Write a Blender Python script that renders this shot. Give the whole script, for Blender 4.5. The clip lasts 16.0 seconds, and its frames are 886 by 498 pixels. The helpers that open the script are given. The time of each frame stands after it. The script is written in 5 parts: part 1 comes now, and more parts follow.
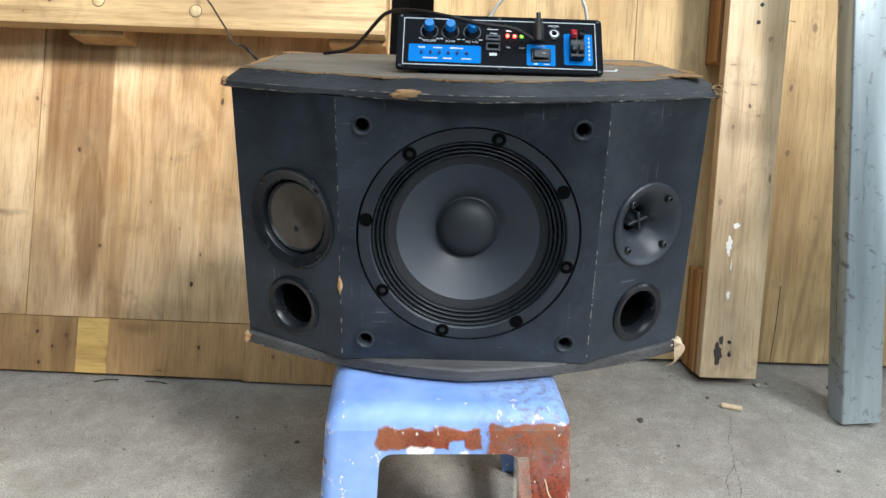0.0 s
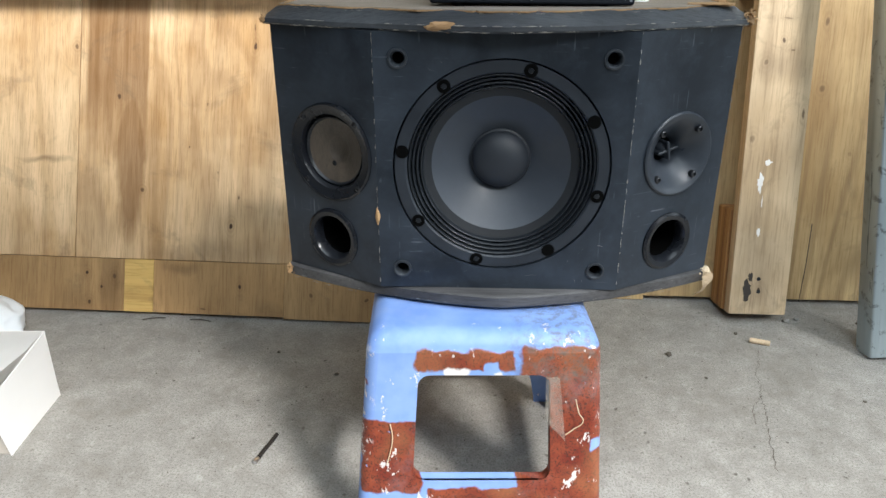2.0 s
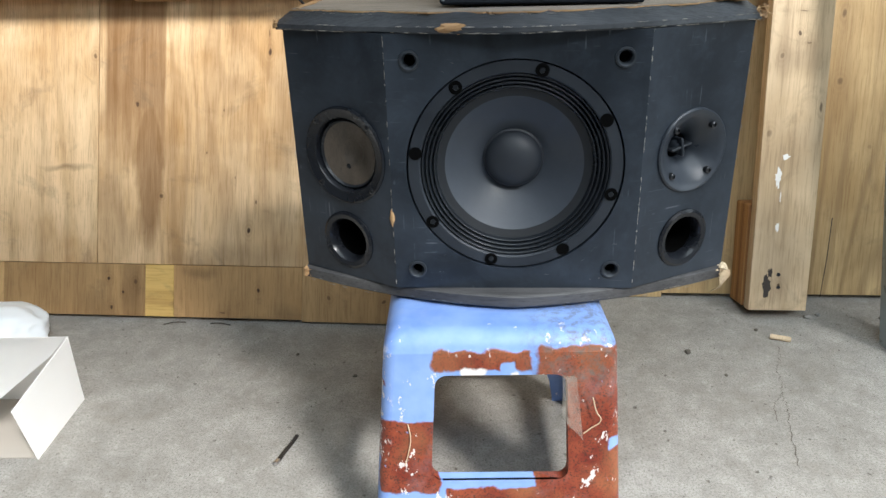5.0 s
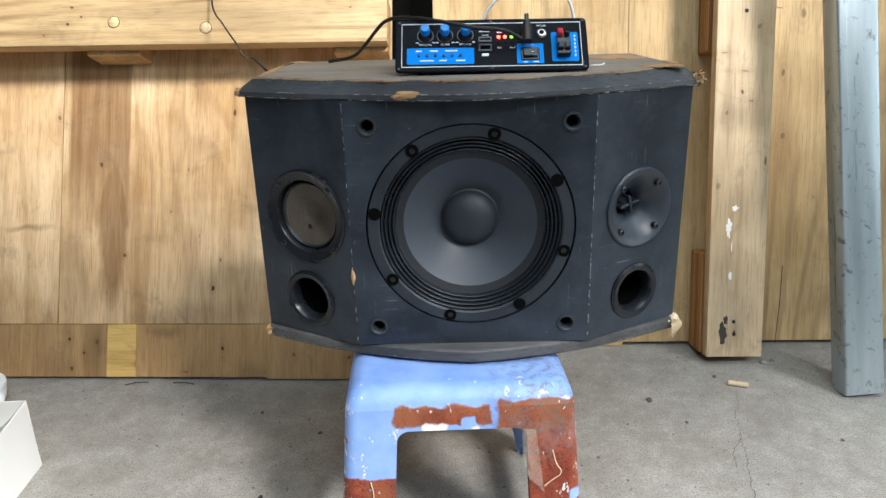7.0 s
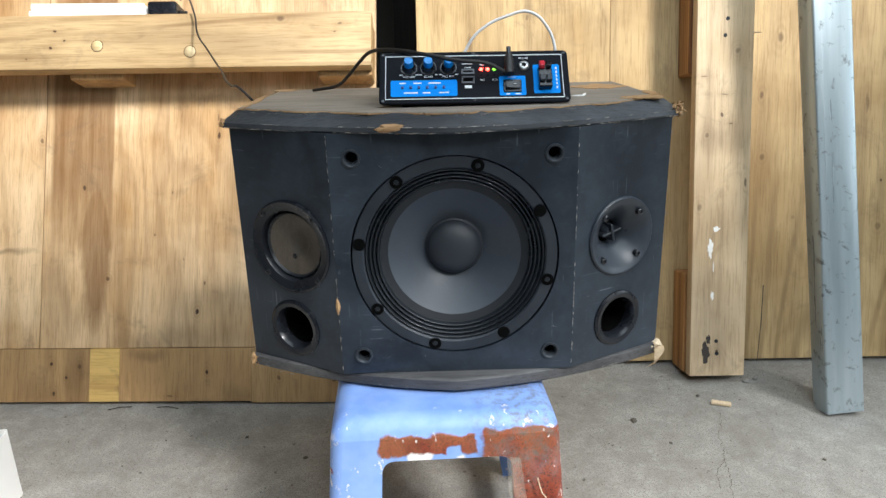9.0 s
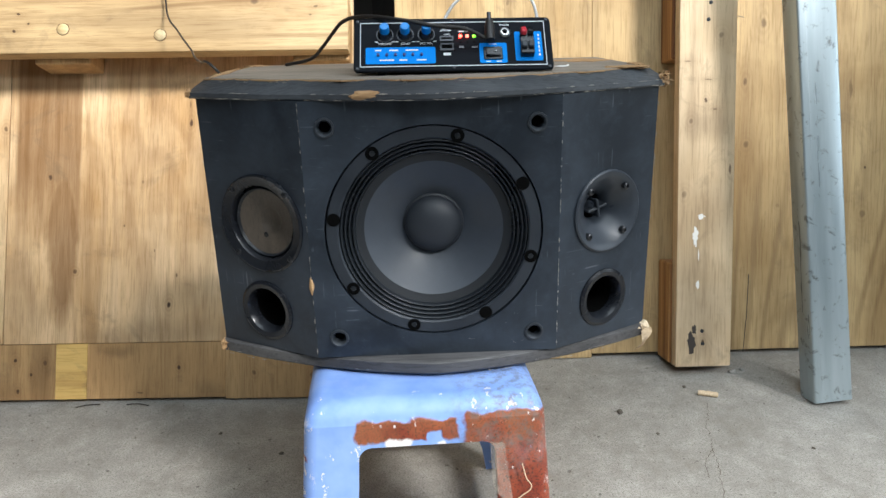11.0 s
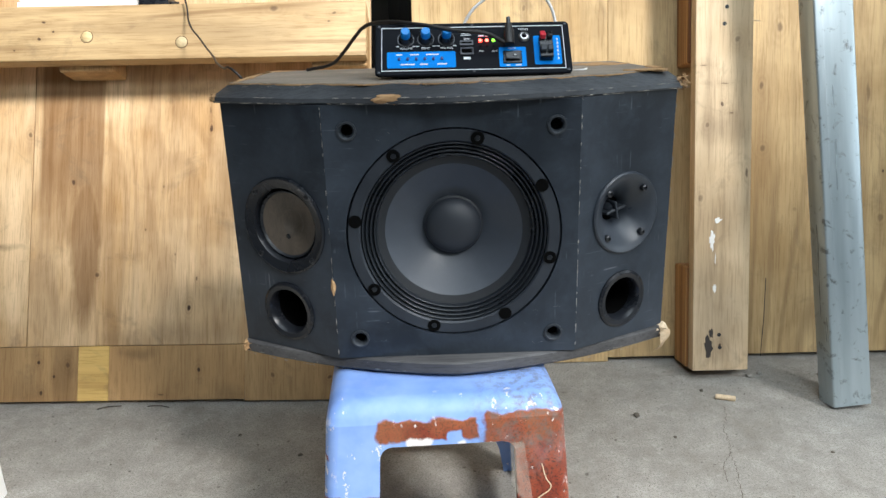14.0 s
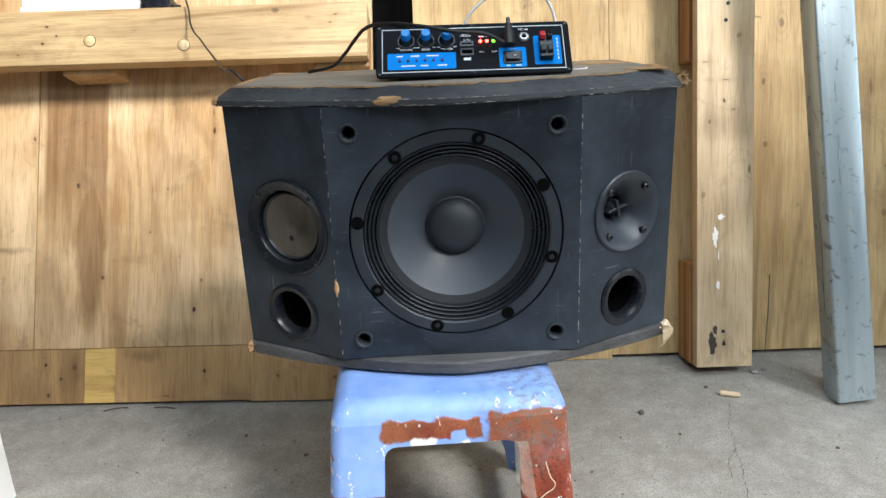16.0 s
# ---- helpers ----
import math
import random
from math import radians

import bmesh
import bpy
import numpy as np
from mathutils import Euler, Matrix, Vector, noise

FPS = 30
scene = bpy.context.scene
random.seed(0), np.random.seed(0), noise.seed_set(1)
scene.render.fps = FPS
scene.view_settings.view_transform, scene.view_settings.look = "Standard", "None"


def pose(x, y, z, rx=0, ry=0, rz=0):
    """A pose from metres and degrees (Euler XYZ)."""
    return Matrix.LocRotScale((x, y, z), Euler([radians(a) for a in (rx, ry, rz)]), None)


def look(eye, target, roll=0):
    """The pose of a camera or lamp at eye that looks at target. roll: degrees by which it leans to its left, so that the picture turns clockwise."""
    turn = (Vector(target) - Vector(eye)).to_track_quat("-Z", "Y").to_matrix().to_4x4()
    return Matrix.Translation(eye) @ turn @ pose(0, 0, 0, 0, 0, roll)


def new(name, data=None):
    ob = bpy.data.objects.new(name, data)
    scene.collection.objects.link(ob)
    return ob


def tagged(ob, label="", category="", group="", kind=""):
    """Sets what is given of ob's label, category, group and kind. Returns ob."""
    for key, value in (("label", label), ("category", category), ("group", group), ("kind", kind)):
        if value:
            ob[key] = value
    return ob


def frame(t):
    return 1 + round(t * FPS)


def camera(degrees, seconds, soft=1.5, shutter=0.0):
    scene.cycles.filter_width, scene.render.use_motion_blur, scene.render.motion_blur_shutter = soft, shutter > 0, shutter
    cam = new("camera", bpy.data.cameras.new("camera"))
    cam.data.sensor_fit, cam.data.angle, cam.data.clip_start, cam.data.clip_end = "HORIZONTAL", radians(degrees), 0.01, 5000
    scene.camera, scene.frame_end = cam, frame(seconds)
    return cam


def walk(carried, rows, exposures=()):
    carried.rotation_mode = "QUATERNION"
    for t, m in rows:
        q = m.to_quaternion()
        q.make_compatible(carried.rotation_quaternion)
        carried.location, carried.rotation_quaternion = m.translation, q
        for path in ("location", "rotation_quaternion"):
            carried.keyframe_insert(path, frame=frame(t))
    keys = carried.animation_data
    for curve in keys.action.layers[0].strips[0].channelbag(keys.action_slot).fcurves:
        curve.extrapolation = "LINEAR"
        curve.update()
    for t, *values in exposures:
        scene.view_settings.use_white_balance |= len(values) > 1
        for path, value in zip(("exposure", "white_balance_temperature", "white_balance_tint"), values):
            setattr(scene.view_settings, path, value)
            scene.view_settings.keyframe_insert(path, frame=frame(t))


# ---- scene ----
cam = camera(63.7, 16.0)
PATH = [
    (0, (-0.038, 0.006, 0.842), (-0.025, 1.886, 0.16), 2.0),
    (0.5, (-0.03, -0.025, 0.84), (0.009, 1.867, 0.193), 1.3),
    (1, (-0.054, -0.026, 0.825), (-0.102, 1.821, 0.06), 1.2),
    (1.5, (-0.04, -0.031, 0.83), (-0.058, 1.808, 0.044), 0.6),
    (2, (-0.045, -0.036, 0.827), (-0.107, 1.793, 0.021), 0.6),
    (2.5, (-0.044, -0.039, 0.828), (-0.109, 1.792, 0.026), 0.8),
    (3, (-0.048, -0.04, 0.826), (-0.141, 1.78, 0.001), 0.8),
    (5.3, (-0.038, -0.039, 0.83), (-0.142, 1.793, 0.036), -1.3),
    (5.5, (-0.036, -0.044, 0.836), (-0.105, 1.811, 0.093), -0.8),
    (6, (-0.027, -0.059, 0.852), (-0.034, 1.827, 0.187), -0.4),
    (6.5, (-0.03, -0.072, 0.852), (-0.042, 1.82, 0.203), 0.2),
    (7, (-0.025, -0.059, 0.848), (-0.053, 1.823, 0.171), -1.0),
    (7.5, (-0.028, -0.068, 0.857), (-0.027, 1.82, 0.196), -1.1),
    (8, (-0.066, -0.103, 0.886), (0.122, 1.763, 0.191), 0.6),
    (8.5, (-0.07, -0.144, 0.91), (-0.099, 1.734, 0.221), -0.6),
    (9, (-0.023, -0.057, 0.873), (-0.01, 1.835, 0.226), -0.9),
    (9.5, (-0.022, -0.023, 0.841), (0.0, 1.859, 0.164), -2.1),
    (9.7, (-0.019, -0.027, 0.832), (0.047, 1.869, 0.198), -0.7),
    (11.8, (-0.019, -0.031, 0.82), (0.035, 1.868, 0.196), -1.0),
    (12, (-0.02, -0.034, 0.823), (0.012, 1.868, 0.206), -1.5),
    (12.5, (-0.027, -0.036, 0.817), (0.006, 1.866, 0.201), -0.3),
    (13, (-0.029, -0.038, 0.815), (0.001, 1.865, 0.2), -0.1),
    (13.5, (-0.03, -0.041, 0.818), (0.003, 1.863, 0.205), -0.6),
    (14, (-0.029, -0.041, 0.818), (-0.001, 1.863, 0.207), -1.1),
    (14.5, (-0.029, -0.04, 0.818), (0.005, 1.863, 0.202), -1.0),
    (15, (-0.028, -0.043, 0.819), (0.01, 1.865, 0.222), -1.0),
    (15.5, (-0.027, -0.042, 0.822), (-0.006, 1.864, 0.217), -1.6),
    (16, (-0.026, -0.044, 0.822), (-0.011, 1.859, 0.206), -1.8),
]
walk(cam, [(t, look(eye, target, roll)) for t, eye, target, roll in PATH], [(0, 0.10), (16, 0.10)])

# ---- light: a hazy bright sky, and lamps in the openings of an added, unseen shed ----
TO_SUN = Vector((0.62, -0.75, 0.88)).normalized()
world = bpy.data.worlds.new("sky")
world.use_nodes = True
scene.world = world
wn = world.node_tree
sky = wn.nodes.new("ShaderNodeTexSky")
sky.sky_type, sky.sun_disc = "NISHITA", False
sky.sun_elevation = math.asin(TO_SUN.z)
sky.sun_rotation = math.atan2(TO_SUN.x, TO_SUN.y)
sky.dust_density, sky.air_density = 1.0, 1.0
wn.links.new(sky.outputs[0], wn.nodes["Background"].inputs[0])
wn.nodes["Background"].inputs[1].default_value = 0.035

sun = new("sun", bpy.data.lights.new("sun", "SUN"))
sun.data.energy, sun.data.angle, sun.data.color = 5.0, radians(10), (1.0, 0.985, 0.965)
sun.matrix_world = look(TO_SUN * 6, (0, 0, 0))
# unseen openings, placed to light the panel tops and leave their feet darker
ROOF_Z, FRONT_Y = 2.7, -2.3
UNSEEN_REAR_OPENING, UNSEEN_FRONT_OPENING = (-0.9, 2.40, -0.45, 0.75), (-0.9, 3.2, -2.2, -1.10)
UNSEEN_SIDE_OPENING = (-1.6, 0.6, 0.9, 2.1)
RIGHT_X = 4.2


def opening_light(name, span, watts, m):
    """An added area lamp standing for the sky's light in an unseen opening."""
    lamp = new(name, bpy.data.lights.new(name, "AREA"))
    lamp.data.shape, lamp.data.size, lamp.data.size_y = "RECTANGLE", span[1] - span[0], span[3] - span[2]
    lamp.data.energy, lamp.data.color = watts, (0.80, 0.92, 1.0)
    lamp.matrix_world = m


# fill lamps added over the two unseen roof openings
for (x0, x1, y0, y1), watts in ((UNSEEN_REAR_OPENING, 52), (UNSEEN_FRONT_OPENING, 72)):
    opening_light("roof_light", (x0, x1, y0, y1), watts, pose((x0 + x1) / 2, (y0 + y1) / 2, ROOF_Z + 0.05))
# fill lamp added out of view to brighten faces turned to the right
opening_light("side_window_light", UNSEEN_SIDE_OPENING, 40, pose(RIGHT_X + 0.05, (UNSEEN_SIDE_OPENING[0] + UNSEEN_SIDE_OPENING[1]) / 2, (UNSEEN_SIDE_OPENING[2] + UNSEEN_SIDE_OPENING[3]) / 2, 90, 0, 90))


# ---- small tools ----
def obj(name, bm, material=None, smooth=True):
    me = bpy.data.meshes.new(name)
    bmesh.ops.recalc_face_normals(bm, faces=bm.faces)
    bm.to_mesh(me)
    bm.free()
    if smooth:
        me.polygons.foreach_set("use_smooth", [True] * len(me.polygons))
        me.set_sharp_from_angle(angle=radians(35))
    if material:
        me.materials.append(material)
    return new(name, me)


def part(name, bm, material, parent, label="", m=None):
    ob = obj(name, bm, material)
    ob.parent = parent
    if m is not None:
        ob.matrix_basis = m
    if label:
        ob["label"] = label
    return ob


def thing(name, label, category, m=None, group="", kind=""):
    e = new(name)
    e.empty_display_size = 0.05
    if m is not None:
        e.matrix_world = m
    return tagged(e, label, category, group, kind)


def box_bm(x0, x1, y0, y1, z0, z1, bevel=0.0, seg=2, bm=None):
    bm = bm or bmesh.new()
    made = bmesh.ops.create_cube(bm, size=1)["verts"]
    for v in made:
        v.co = Vector(((x0 + x1) / 2 + v.co.x * (x1 - x0), (y0 + y1) / 2 + v.co.y * (y1 - y0), (z0 + z1) / 2 + v.co.z * (z1 - z0)))
    if bevel:
        edges = list({e for v in made for e in v.link_edges})
        bmesh.ops.bevel(bm, geom=edges, offset=bevel, segments=seg, affect="EDGES", profile=0.6)
    return bm


def lathe_bm(profile, seg=64, bm=None, closed=False):
    """Turns (radius, depth) round the y axis; depth grows away from the viewer."""
    bm = bm or bmesh.new()
    rings = []
    for r, d in profile:
        if r < 1e-6:
            rings.append([bm.verts.new((0, d, 0))])
        else:
            rings.append([bm.verts.new((r * math.cos(a), d, r * math.sin(a))) for a in (2 * math.pi * i / seg for i in range(seg))])
    pairs = list(zip(rings, rings[1:])) + ([(rings[-1], rings[0])] if closed else [])
    for a, b in pairs:
        for i in range(seg):
            j = (i + 1) % seg
            quad = [a[i % len(a)], a[j % len(a)], b[j % len(b)], b[i % len(b)]]
            quad = list(dict.fromkeys(quad))
            if len(quad) > 2:
                bm.faces.new(quad)
    return bm


def sheet_bm(outline, holes, depth):
    """A sheet in the xz plane with round or free holes, its face at y = 0 and its back at y = depth."""
    bm = bmesh.new()
    edges = []
    for loop in [outline] + holes:
        vs = [bm.verts.new((x, 0, z)) for x, z in loop]
        edges += [bm.edges.new((a, b)) for a, b in zip(vs, vs[1:] + vs[:1])]
    bmesh.ops.triangle_fill(bm, use_beauty=True, use_dissolve=False, edges=edges)
    faces = list(bm.faces)
    ext = bmesh.ops.extrude_face_region(bm, geom=faces)
    for v in ext["geom"]:
        if isinstance(v, bmesh.types.BMVert):
            v.co.y += depth
    return bm


def circle(cx, cz, r, seg=64):
    return [(cx + r * math.cos(2 * math.pi * i / seg), cz + r * math.sin(2 * math.pi * i / seg)) for i in range(seg)]


def round_rect(x0, x1, z0, z1, r, seg=6):
    pts = []
    for cx, cz, a0 in ((x1 - r, z1 - r, 0), (x0 + r, z1 - r, 90), (x0 + r, z0 + r, 180), (x1 - r, z0 + r, 270)):
        pts += [(cx + r * math.cos(radians(a0 + 90 * i / seg)), cz + r * math.sin(radians(a0 + 90 * i / seg))) for i in range(seg + 1)]
    return pts


def layers_bm(outlines):
    """Joins closed outlines of equal count, each (points, z), into one solid."""
    bm = bmesh.new()
    rings = [[bm.verts.new((x, y, z)) for x, y in pts] for pts, z in outlines]
    n = len(rings[0])
    for a, b in zip(rings, rings[1:]):
        for i in range(n):
            bm.faces.new((a[i], a[(i + 1) % n], b[(i + 1) % n], b[i]))
    bm.faces.new(rings[0])
    bm.faces.new(rings[-1])
    return bm


def tube(name, points, radius, material, parent=None, cyclic=False):
    """A cable or rod along a smooth line."""
    cu = bpy.data.curves.new(name, "CURVE")
    cu.dimensions, cu.bevel_depth, cu.bevel_resolution, cu.resolution_u = "3D", radius, 3, 10
    sp = cu.splines.new("BEZIER")
    sp.bezier_points.add(len(points) - 1)
    for bp, p in zip(sp.bezier_points, points):
        bp.co, bp.handle_left_type, bp.handle_right_type = p, "AUTO", "AUTO"
    cu.use_fill_caps = True
    tmp = bpy.data.objects.new(name, cu)
    me = bpy.data.meshes.new_from_object(tmp)
    bpy.data.objects.remove(tmp)
    me.polygons.foreach_set("use_smooth", [True] * len(me.polygons))
    me.materials.clear()
    me.materials.append(material)
    ob = new(name, me)
    ob.parent = parent
    return ob


# ---- materials ----
class Nodes:
    def __init__(self, name):
        self.mat = bpy.data.materials.new(name)
        self.mat.use_nodes = True
        self.t = self.mat.node_tree
        self.bsdf = self.t.nodes["Principled BSDF"]
        self.coord = self.n("ShaderNodeTexCoord").outputs["Object"]

    def n(self, kind, **props):
        node = self.t.nodes.new(kind)
        for k, v in props.items():
            setattr(node, k, v)
        return node

    def put(self, socket, value):
        if isinstance(value, bpy.types.NodeSocket):
            self.t.links.new(value, socket)
        else:
            socket.default_value = value

    def scaled(self, sx, sy, sz, loc=(0, 0, 0), vec=None):
        m = self.n("ShaderNodeMapping")
        self.put(m.inputs[0], vec or self.coord)
        m.inputs["Scale"].default_value, m.inputs["Location"].default_value = (sx, sy, sz), loc
        return m.outputs[0]

    def noise(self, scale, detail=4, rough=0.55, vec=None, distort=0.0):
        t = self.n("ShaderNodeTexNoise")
        self.put(t.inputs["Vector"], vec or self.coord)
        t.inputs["Scale"].default_value, t.inputs["Detail"].default_value = scale, detail
        t.inputs["Roughness"].default_value, t.inputs["Distortion"].default_value = rough, distort
        return t.outputs[0]

    def ramp(self, fac, stops):
        r = self.n("ShaderNodeValToRGB")
        while len(r.color_ramp.elements) < len(stops):
            r.color_ramp.elements.new(0.5)
        for e, (p, c) in zip(r.color_ramp.elements, stops):
            e.position = p
            e.color = (*c, 1) if isinstance(c, tuple) else (c, c, c, 1)
        self.put(r.inputs[0], fac)
        return r.outputs[0]

    def mix(self, fac, a, b, blend="MIX"):
        m = self.n("ShaderNodeMix", data_type="RGBA", blend_type=blend)
        self.put(m.inputs[0], fac)
        for s, v in ((m.inputs[6], a), (m.inputs[7], b)):
            self.put(s, (*v, 1) if isinstance(v, tuple) else v)
        return m.outputs[2]

    def math(self, op, a, b=0.0, c=0.0, clamp=False):
        m = self.n("ShaderNodeMath", operation=op, use_clamp=clamp)
        for s, v in zip(m.inputs, (a, b, c)):
            self.put(s, v)
        return m.outputs[0]

    def sep(self, vec=None):
        s = self.n("ShaderNodeSeparateXYZ")
        self.put(s.inputs[0], vec or self.coord)
        return s.outputs

    def random(self):
        return self.n("ShaderNodeObjectInfo").outputs["Random"]

    def bump(self, height, strength=0.3, distance=0.002):
        b = self.n("ShaderNodeBump")
        b.inputs["Strength"].default_value, b.inputs["Distance"].default_value = strength, distance
        self.put(b.inputs["Height"], height)
        self.put(self.bsdf.inputs["Normal"], b.outputs[0])

    def blob(self, x, z, rx, rz, soft=0.5, wobble=None):
        """1 inside an uneven ellipse in the xz plane, falling to 0 outside."""
        s = self.sep(wobble)
        dx = self.math("DIVIDE", self.math("SUBTRACT", s[0], x), rx)
        dz = self.math("DIVIDE", self.math("SUBTRACT", s[2], z), rz)
        d = self.math("SQRT", self.math("ADD", self.math("MULTIPLY", dx, dx), self.math("MULTIPLY", dz, dz)))
        return self.math("DIVIDE", self.math("SUBTRACT", 1.0 + soft / 2, d), soft, clamp=True)

    def rect(self, x0, x1, z0, z1, soft=0.004, wobble=None):
        """1 inside a rectangle of the xz plane with worn borders."""
        s = self.sep(wobble)
        out = None
        for o, lo, hi in ((s[0], x0, x1), (s[2], z0, z1)):
            a = self.math("DIVIDE", self.math("SUBTRACT", o, lo), soft, clamp=True)
            b = self.math("DIVIDE", self.math("SUBTRACT", hi, o), soft, clamp=True)
            m = self.math("MULTIPLY", a, b)
            out = m if out is None else self.math("MULTIPLY", out, m)
        return out

    def wobbled(self, scale, amount, detail=3):
        t = self.n("ShaderNodeTexNoise")
        self.put(t.inputs["Vector"], self.coord)
        t.inputs["Scale"].default_value, t.inputs["Detail"].default_value = scale, detail
        v = self.n("ShaderNodeVectorMath", operation="SUBTRACT")
        self.put(v.inputs[0], t.outputs[1])
        v.inputs[1].default_value = (0.5, 0.5, 0.5)
        w = self.n("ShaderNodeVectorMath", operation="MULTIPLY_ADD")
        self.put(w.inputs[0], v.outputs[0])
        w.inputs[1].default_value = (amount, amount, amount)
        self.put(w.inputs[2], self.coord)
        return w.outputs[0]

    def done(self, color, rough=0.6, metal=0.0, spec=0.5):
        self.put(self.bsdf.inputs["Base Color"], (*color, 1) if isinstance(color, tuple) else color)
        self.put(self.bsdf.inputs["Roughness"], rough)
        self.put(self.bsdf.inputs["Metallic"], metal)
        self.bsdf.inputs["Specular IOR Level"].default_value = spec
        return self.mat


def wood(name, light, mid, dark, along="z", marks=(), fine=1.0, vary=0.25, rough=0.62, figured=0.25, heart=None):
    """Veneer or sawn softwood with its grain along one axis. marks: (x, z, rx, rz, depth) knots (small) and stains (large);
    heart: (x0, x1, foot, tail) a band of brown heartwood running out in a flame."""
    k = Nodes(name)
    rnd = k.random()
    shift = k.n("ShaderNodeCombineXYZ")
    for i in range(3):
        k.put(shift.inputs[i], k.math("MULTIPLY", rnd, 7.0 + 3 * i))
    moved = k.n("ShaderNodeVectorMath", operation="ADD")
    k.put(moved.inputs[0], k.coord)
    k.put(moved.inputs[1], shift.outputs[0])
    v = moved.outputs[0]
    sc = {"z": (1, 1, 0.05), "x": (0.05, 1, 1), "y": (1, 0.05, 1)}[along]
    sw = {"z": (1, 1, 0.16), "x": (0.16, 1, 1), "y": (1, 0.16, 1)}[along]
    fibre = k.noise(330 * fine, 5, 0.65, k.scaled(*sc, vec=v))
    streak = k.noise(30 * fine, 6, 0.68, k.scaled(*sc, vec=v), 0.6)
    figure = k.noise(7 * fine, 4, 0.55, k.scaled(*sw, vec=v), 1.2)
    blotch = k.noise(3.2, 4, 0.6, v, 0.4)
    col = k.ramp(figure, [(0.34, mid), (0.50, tuple((a + b) / 2 for a, b in zip(mid, light))), (0.66, light)])
    col = k.mix(0.45, col, k.ramp(blotch, [(0.40, mid), (0.58, light)]))
    col = k.mix(k.ramp(streak, [(0.34, 0.34), (0.54, 0.0)]), col, dark)
    col = k.mix(k.ramp(fibre, [(0.36, 0.36), (0.50, 0.0)]), col, dark)
    if heart:
        x0, x1, foot, tail = heart
        w = k.wobbled(9, 0.03)
        s = k.sep(w)
        e = k.sep(k.wobbled(5, 0.012))
        inside = k.math("MULTIPLY", k.math("DIVIDE", k.math("SUBTRACT", e[0], x0), 0.012, clamp=True), k.math("DIVIDE", k.math("SUBTRACT", x1, e[0]), 0.005, clamp=True))
        band = k.math("MULTIPLY", inside, k.math("DIVIDE", k.math("SUBTRACT", s[2], foot), 0.22, clamp=True))
        flame = k.blob(x1 - 0.040, tail + 0.17, 0.034, 0.17, 0.35, w)
        brown = k.math("MAXIMUM", band, k.math("MULTIPLY", flame, 0.95))
        grain = k.ramp(streak, [(0.35, 1.0), (0.62, 0.72)])
        col = k.mix(k.math("MULTIPLY", k.math("MULTIPLY", brown, grain), 0.92), col, tuple(0.95 * c for c in dark))
    hsv = k.n("ShaderNodeHueSaturation")
    k.put(hsv.inputs["Value"], k.math("MULTIPLY_ADD", rnd, vary, 1.0 - vary / 2))
    k.put(hsv.inputs["Color"], col)
    col = hsv.outputs[0]
    swirl = k.math("SINE", k.math("MULTIPLY", k.noise(2.2 * fine, 2, 0.5, k.scaled(*sw, vec=v), 0.9), 95.0))
    col = k.mix(k.math("MULTIPLY", k.ramp(swirl, [(0.3, 0.0), (1.0, figured)]), k.ramp(k.noise(2.1, 2, 0.5, v), [(0.42, 0.1), (0.6, 1.0)])), col, dark)
    grime = k.noise(9, 6, 0.72, v, 0.6)
    col = k.mix(k.ramp(grime, [(0.56, 0.0), (0.72, 0.4)]), col, (0.11, 0.075, 0.045) if mid[0] > 0.15 else dark)
    w = k.wobbled(26, 0.012)
    core_col = (0.045, 0.016, 0.005)
    for x, z, rx, rz, depth in marks:
        if rx < 0.013:
            s = k.sep(w)
            dx = k.math("DIVIDE", k.math("SUBTRACT", s[0], x), rx)
            dz = k.math("DIVIDE", k.math("SUBTRACT", s[2], z), rz)
            d = k.math("SQRT", k.math("ADD", k.math("MULTIPLY", dx, dx), k.math("MULTIPLY", dz, dz)))
            rings = k.math("MULTIPLY_ADD", k.math("SINE", k.math("MULTIPLY", d, 5.2)), 0.5, 0.5)
            fade = k.math("DIVIDE", k.math("SUBTRACT", 4.2, d), 4.2, clamp=True)
            col = k.mix(k.math("MULTIPLY", k.math("MULTIPLY", rings, fade), 0.32 * depth), col, dark)
            tail = (rx * 1.3, rz * 6) if along == "z" else (rx * 6, rz * 1.3)
            col = k.mix(k.math("MULTIPLY", k.blob(x, z, *tail, 1.8, w), 0.30 * depth), col, dark)
            col = k.mix(k.math("MULTIPLY", k.math("DIVIDE", k.math("SUBTRACT", 0.95, d), 0.5, clamp=True), depth * (0.65 if rx > 0.0055 else 1.0)), col, core_col)
        else:
            col = k.mix(k.math("MULTIPLY", k.blob(x, z, rx, rz, 1.2, k.wobbled(14, 0.04)), depth * 0.8), col, (0.085, 0.045, 0.018))
    k.bump(k.math("MULTIPLY_ADD", fibre, 0.7, k.math("MULTIPLY", streak, 0.5)), 0.4, 0.0015)
    return k.done(col, k.ramp(fibre, [(0.3, rough + 0.15), (0.7, rough - 0.08)]))


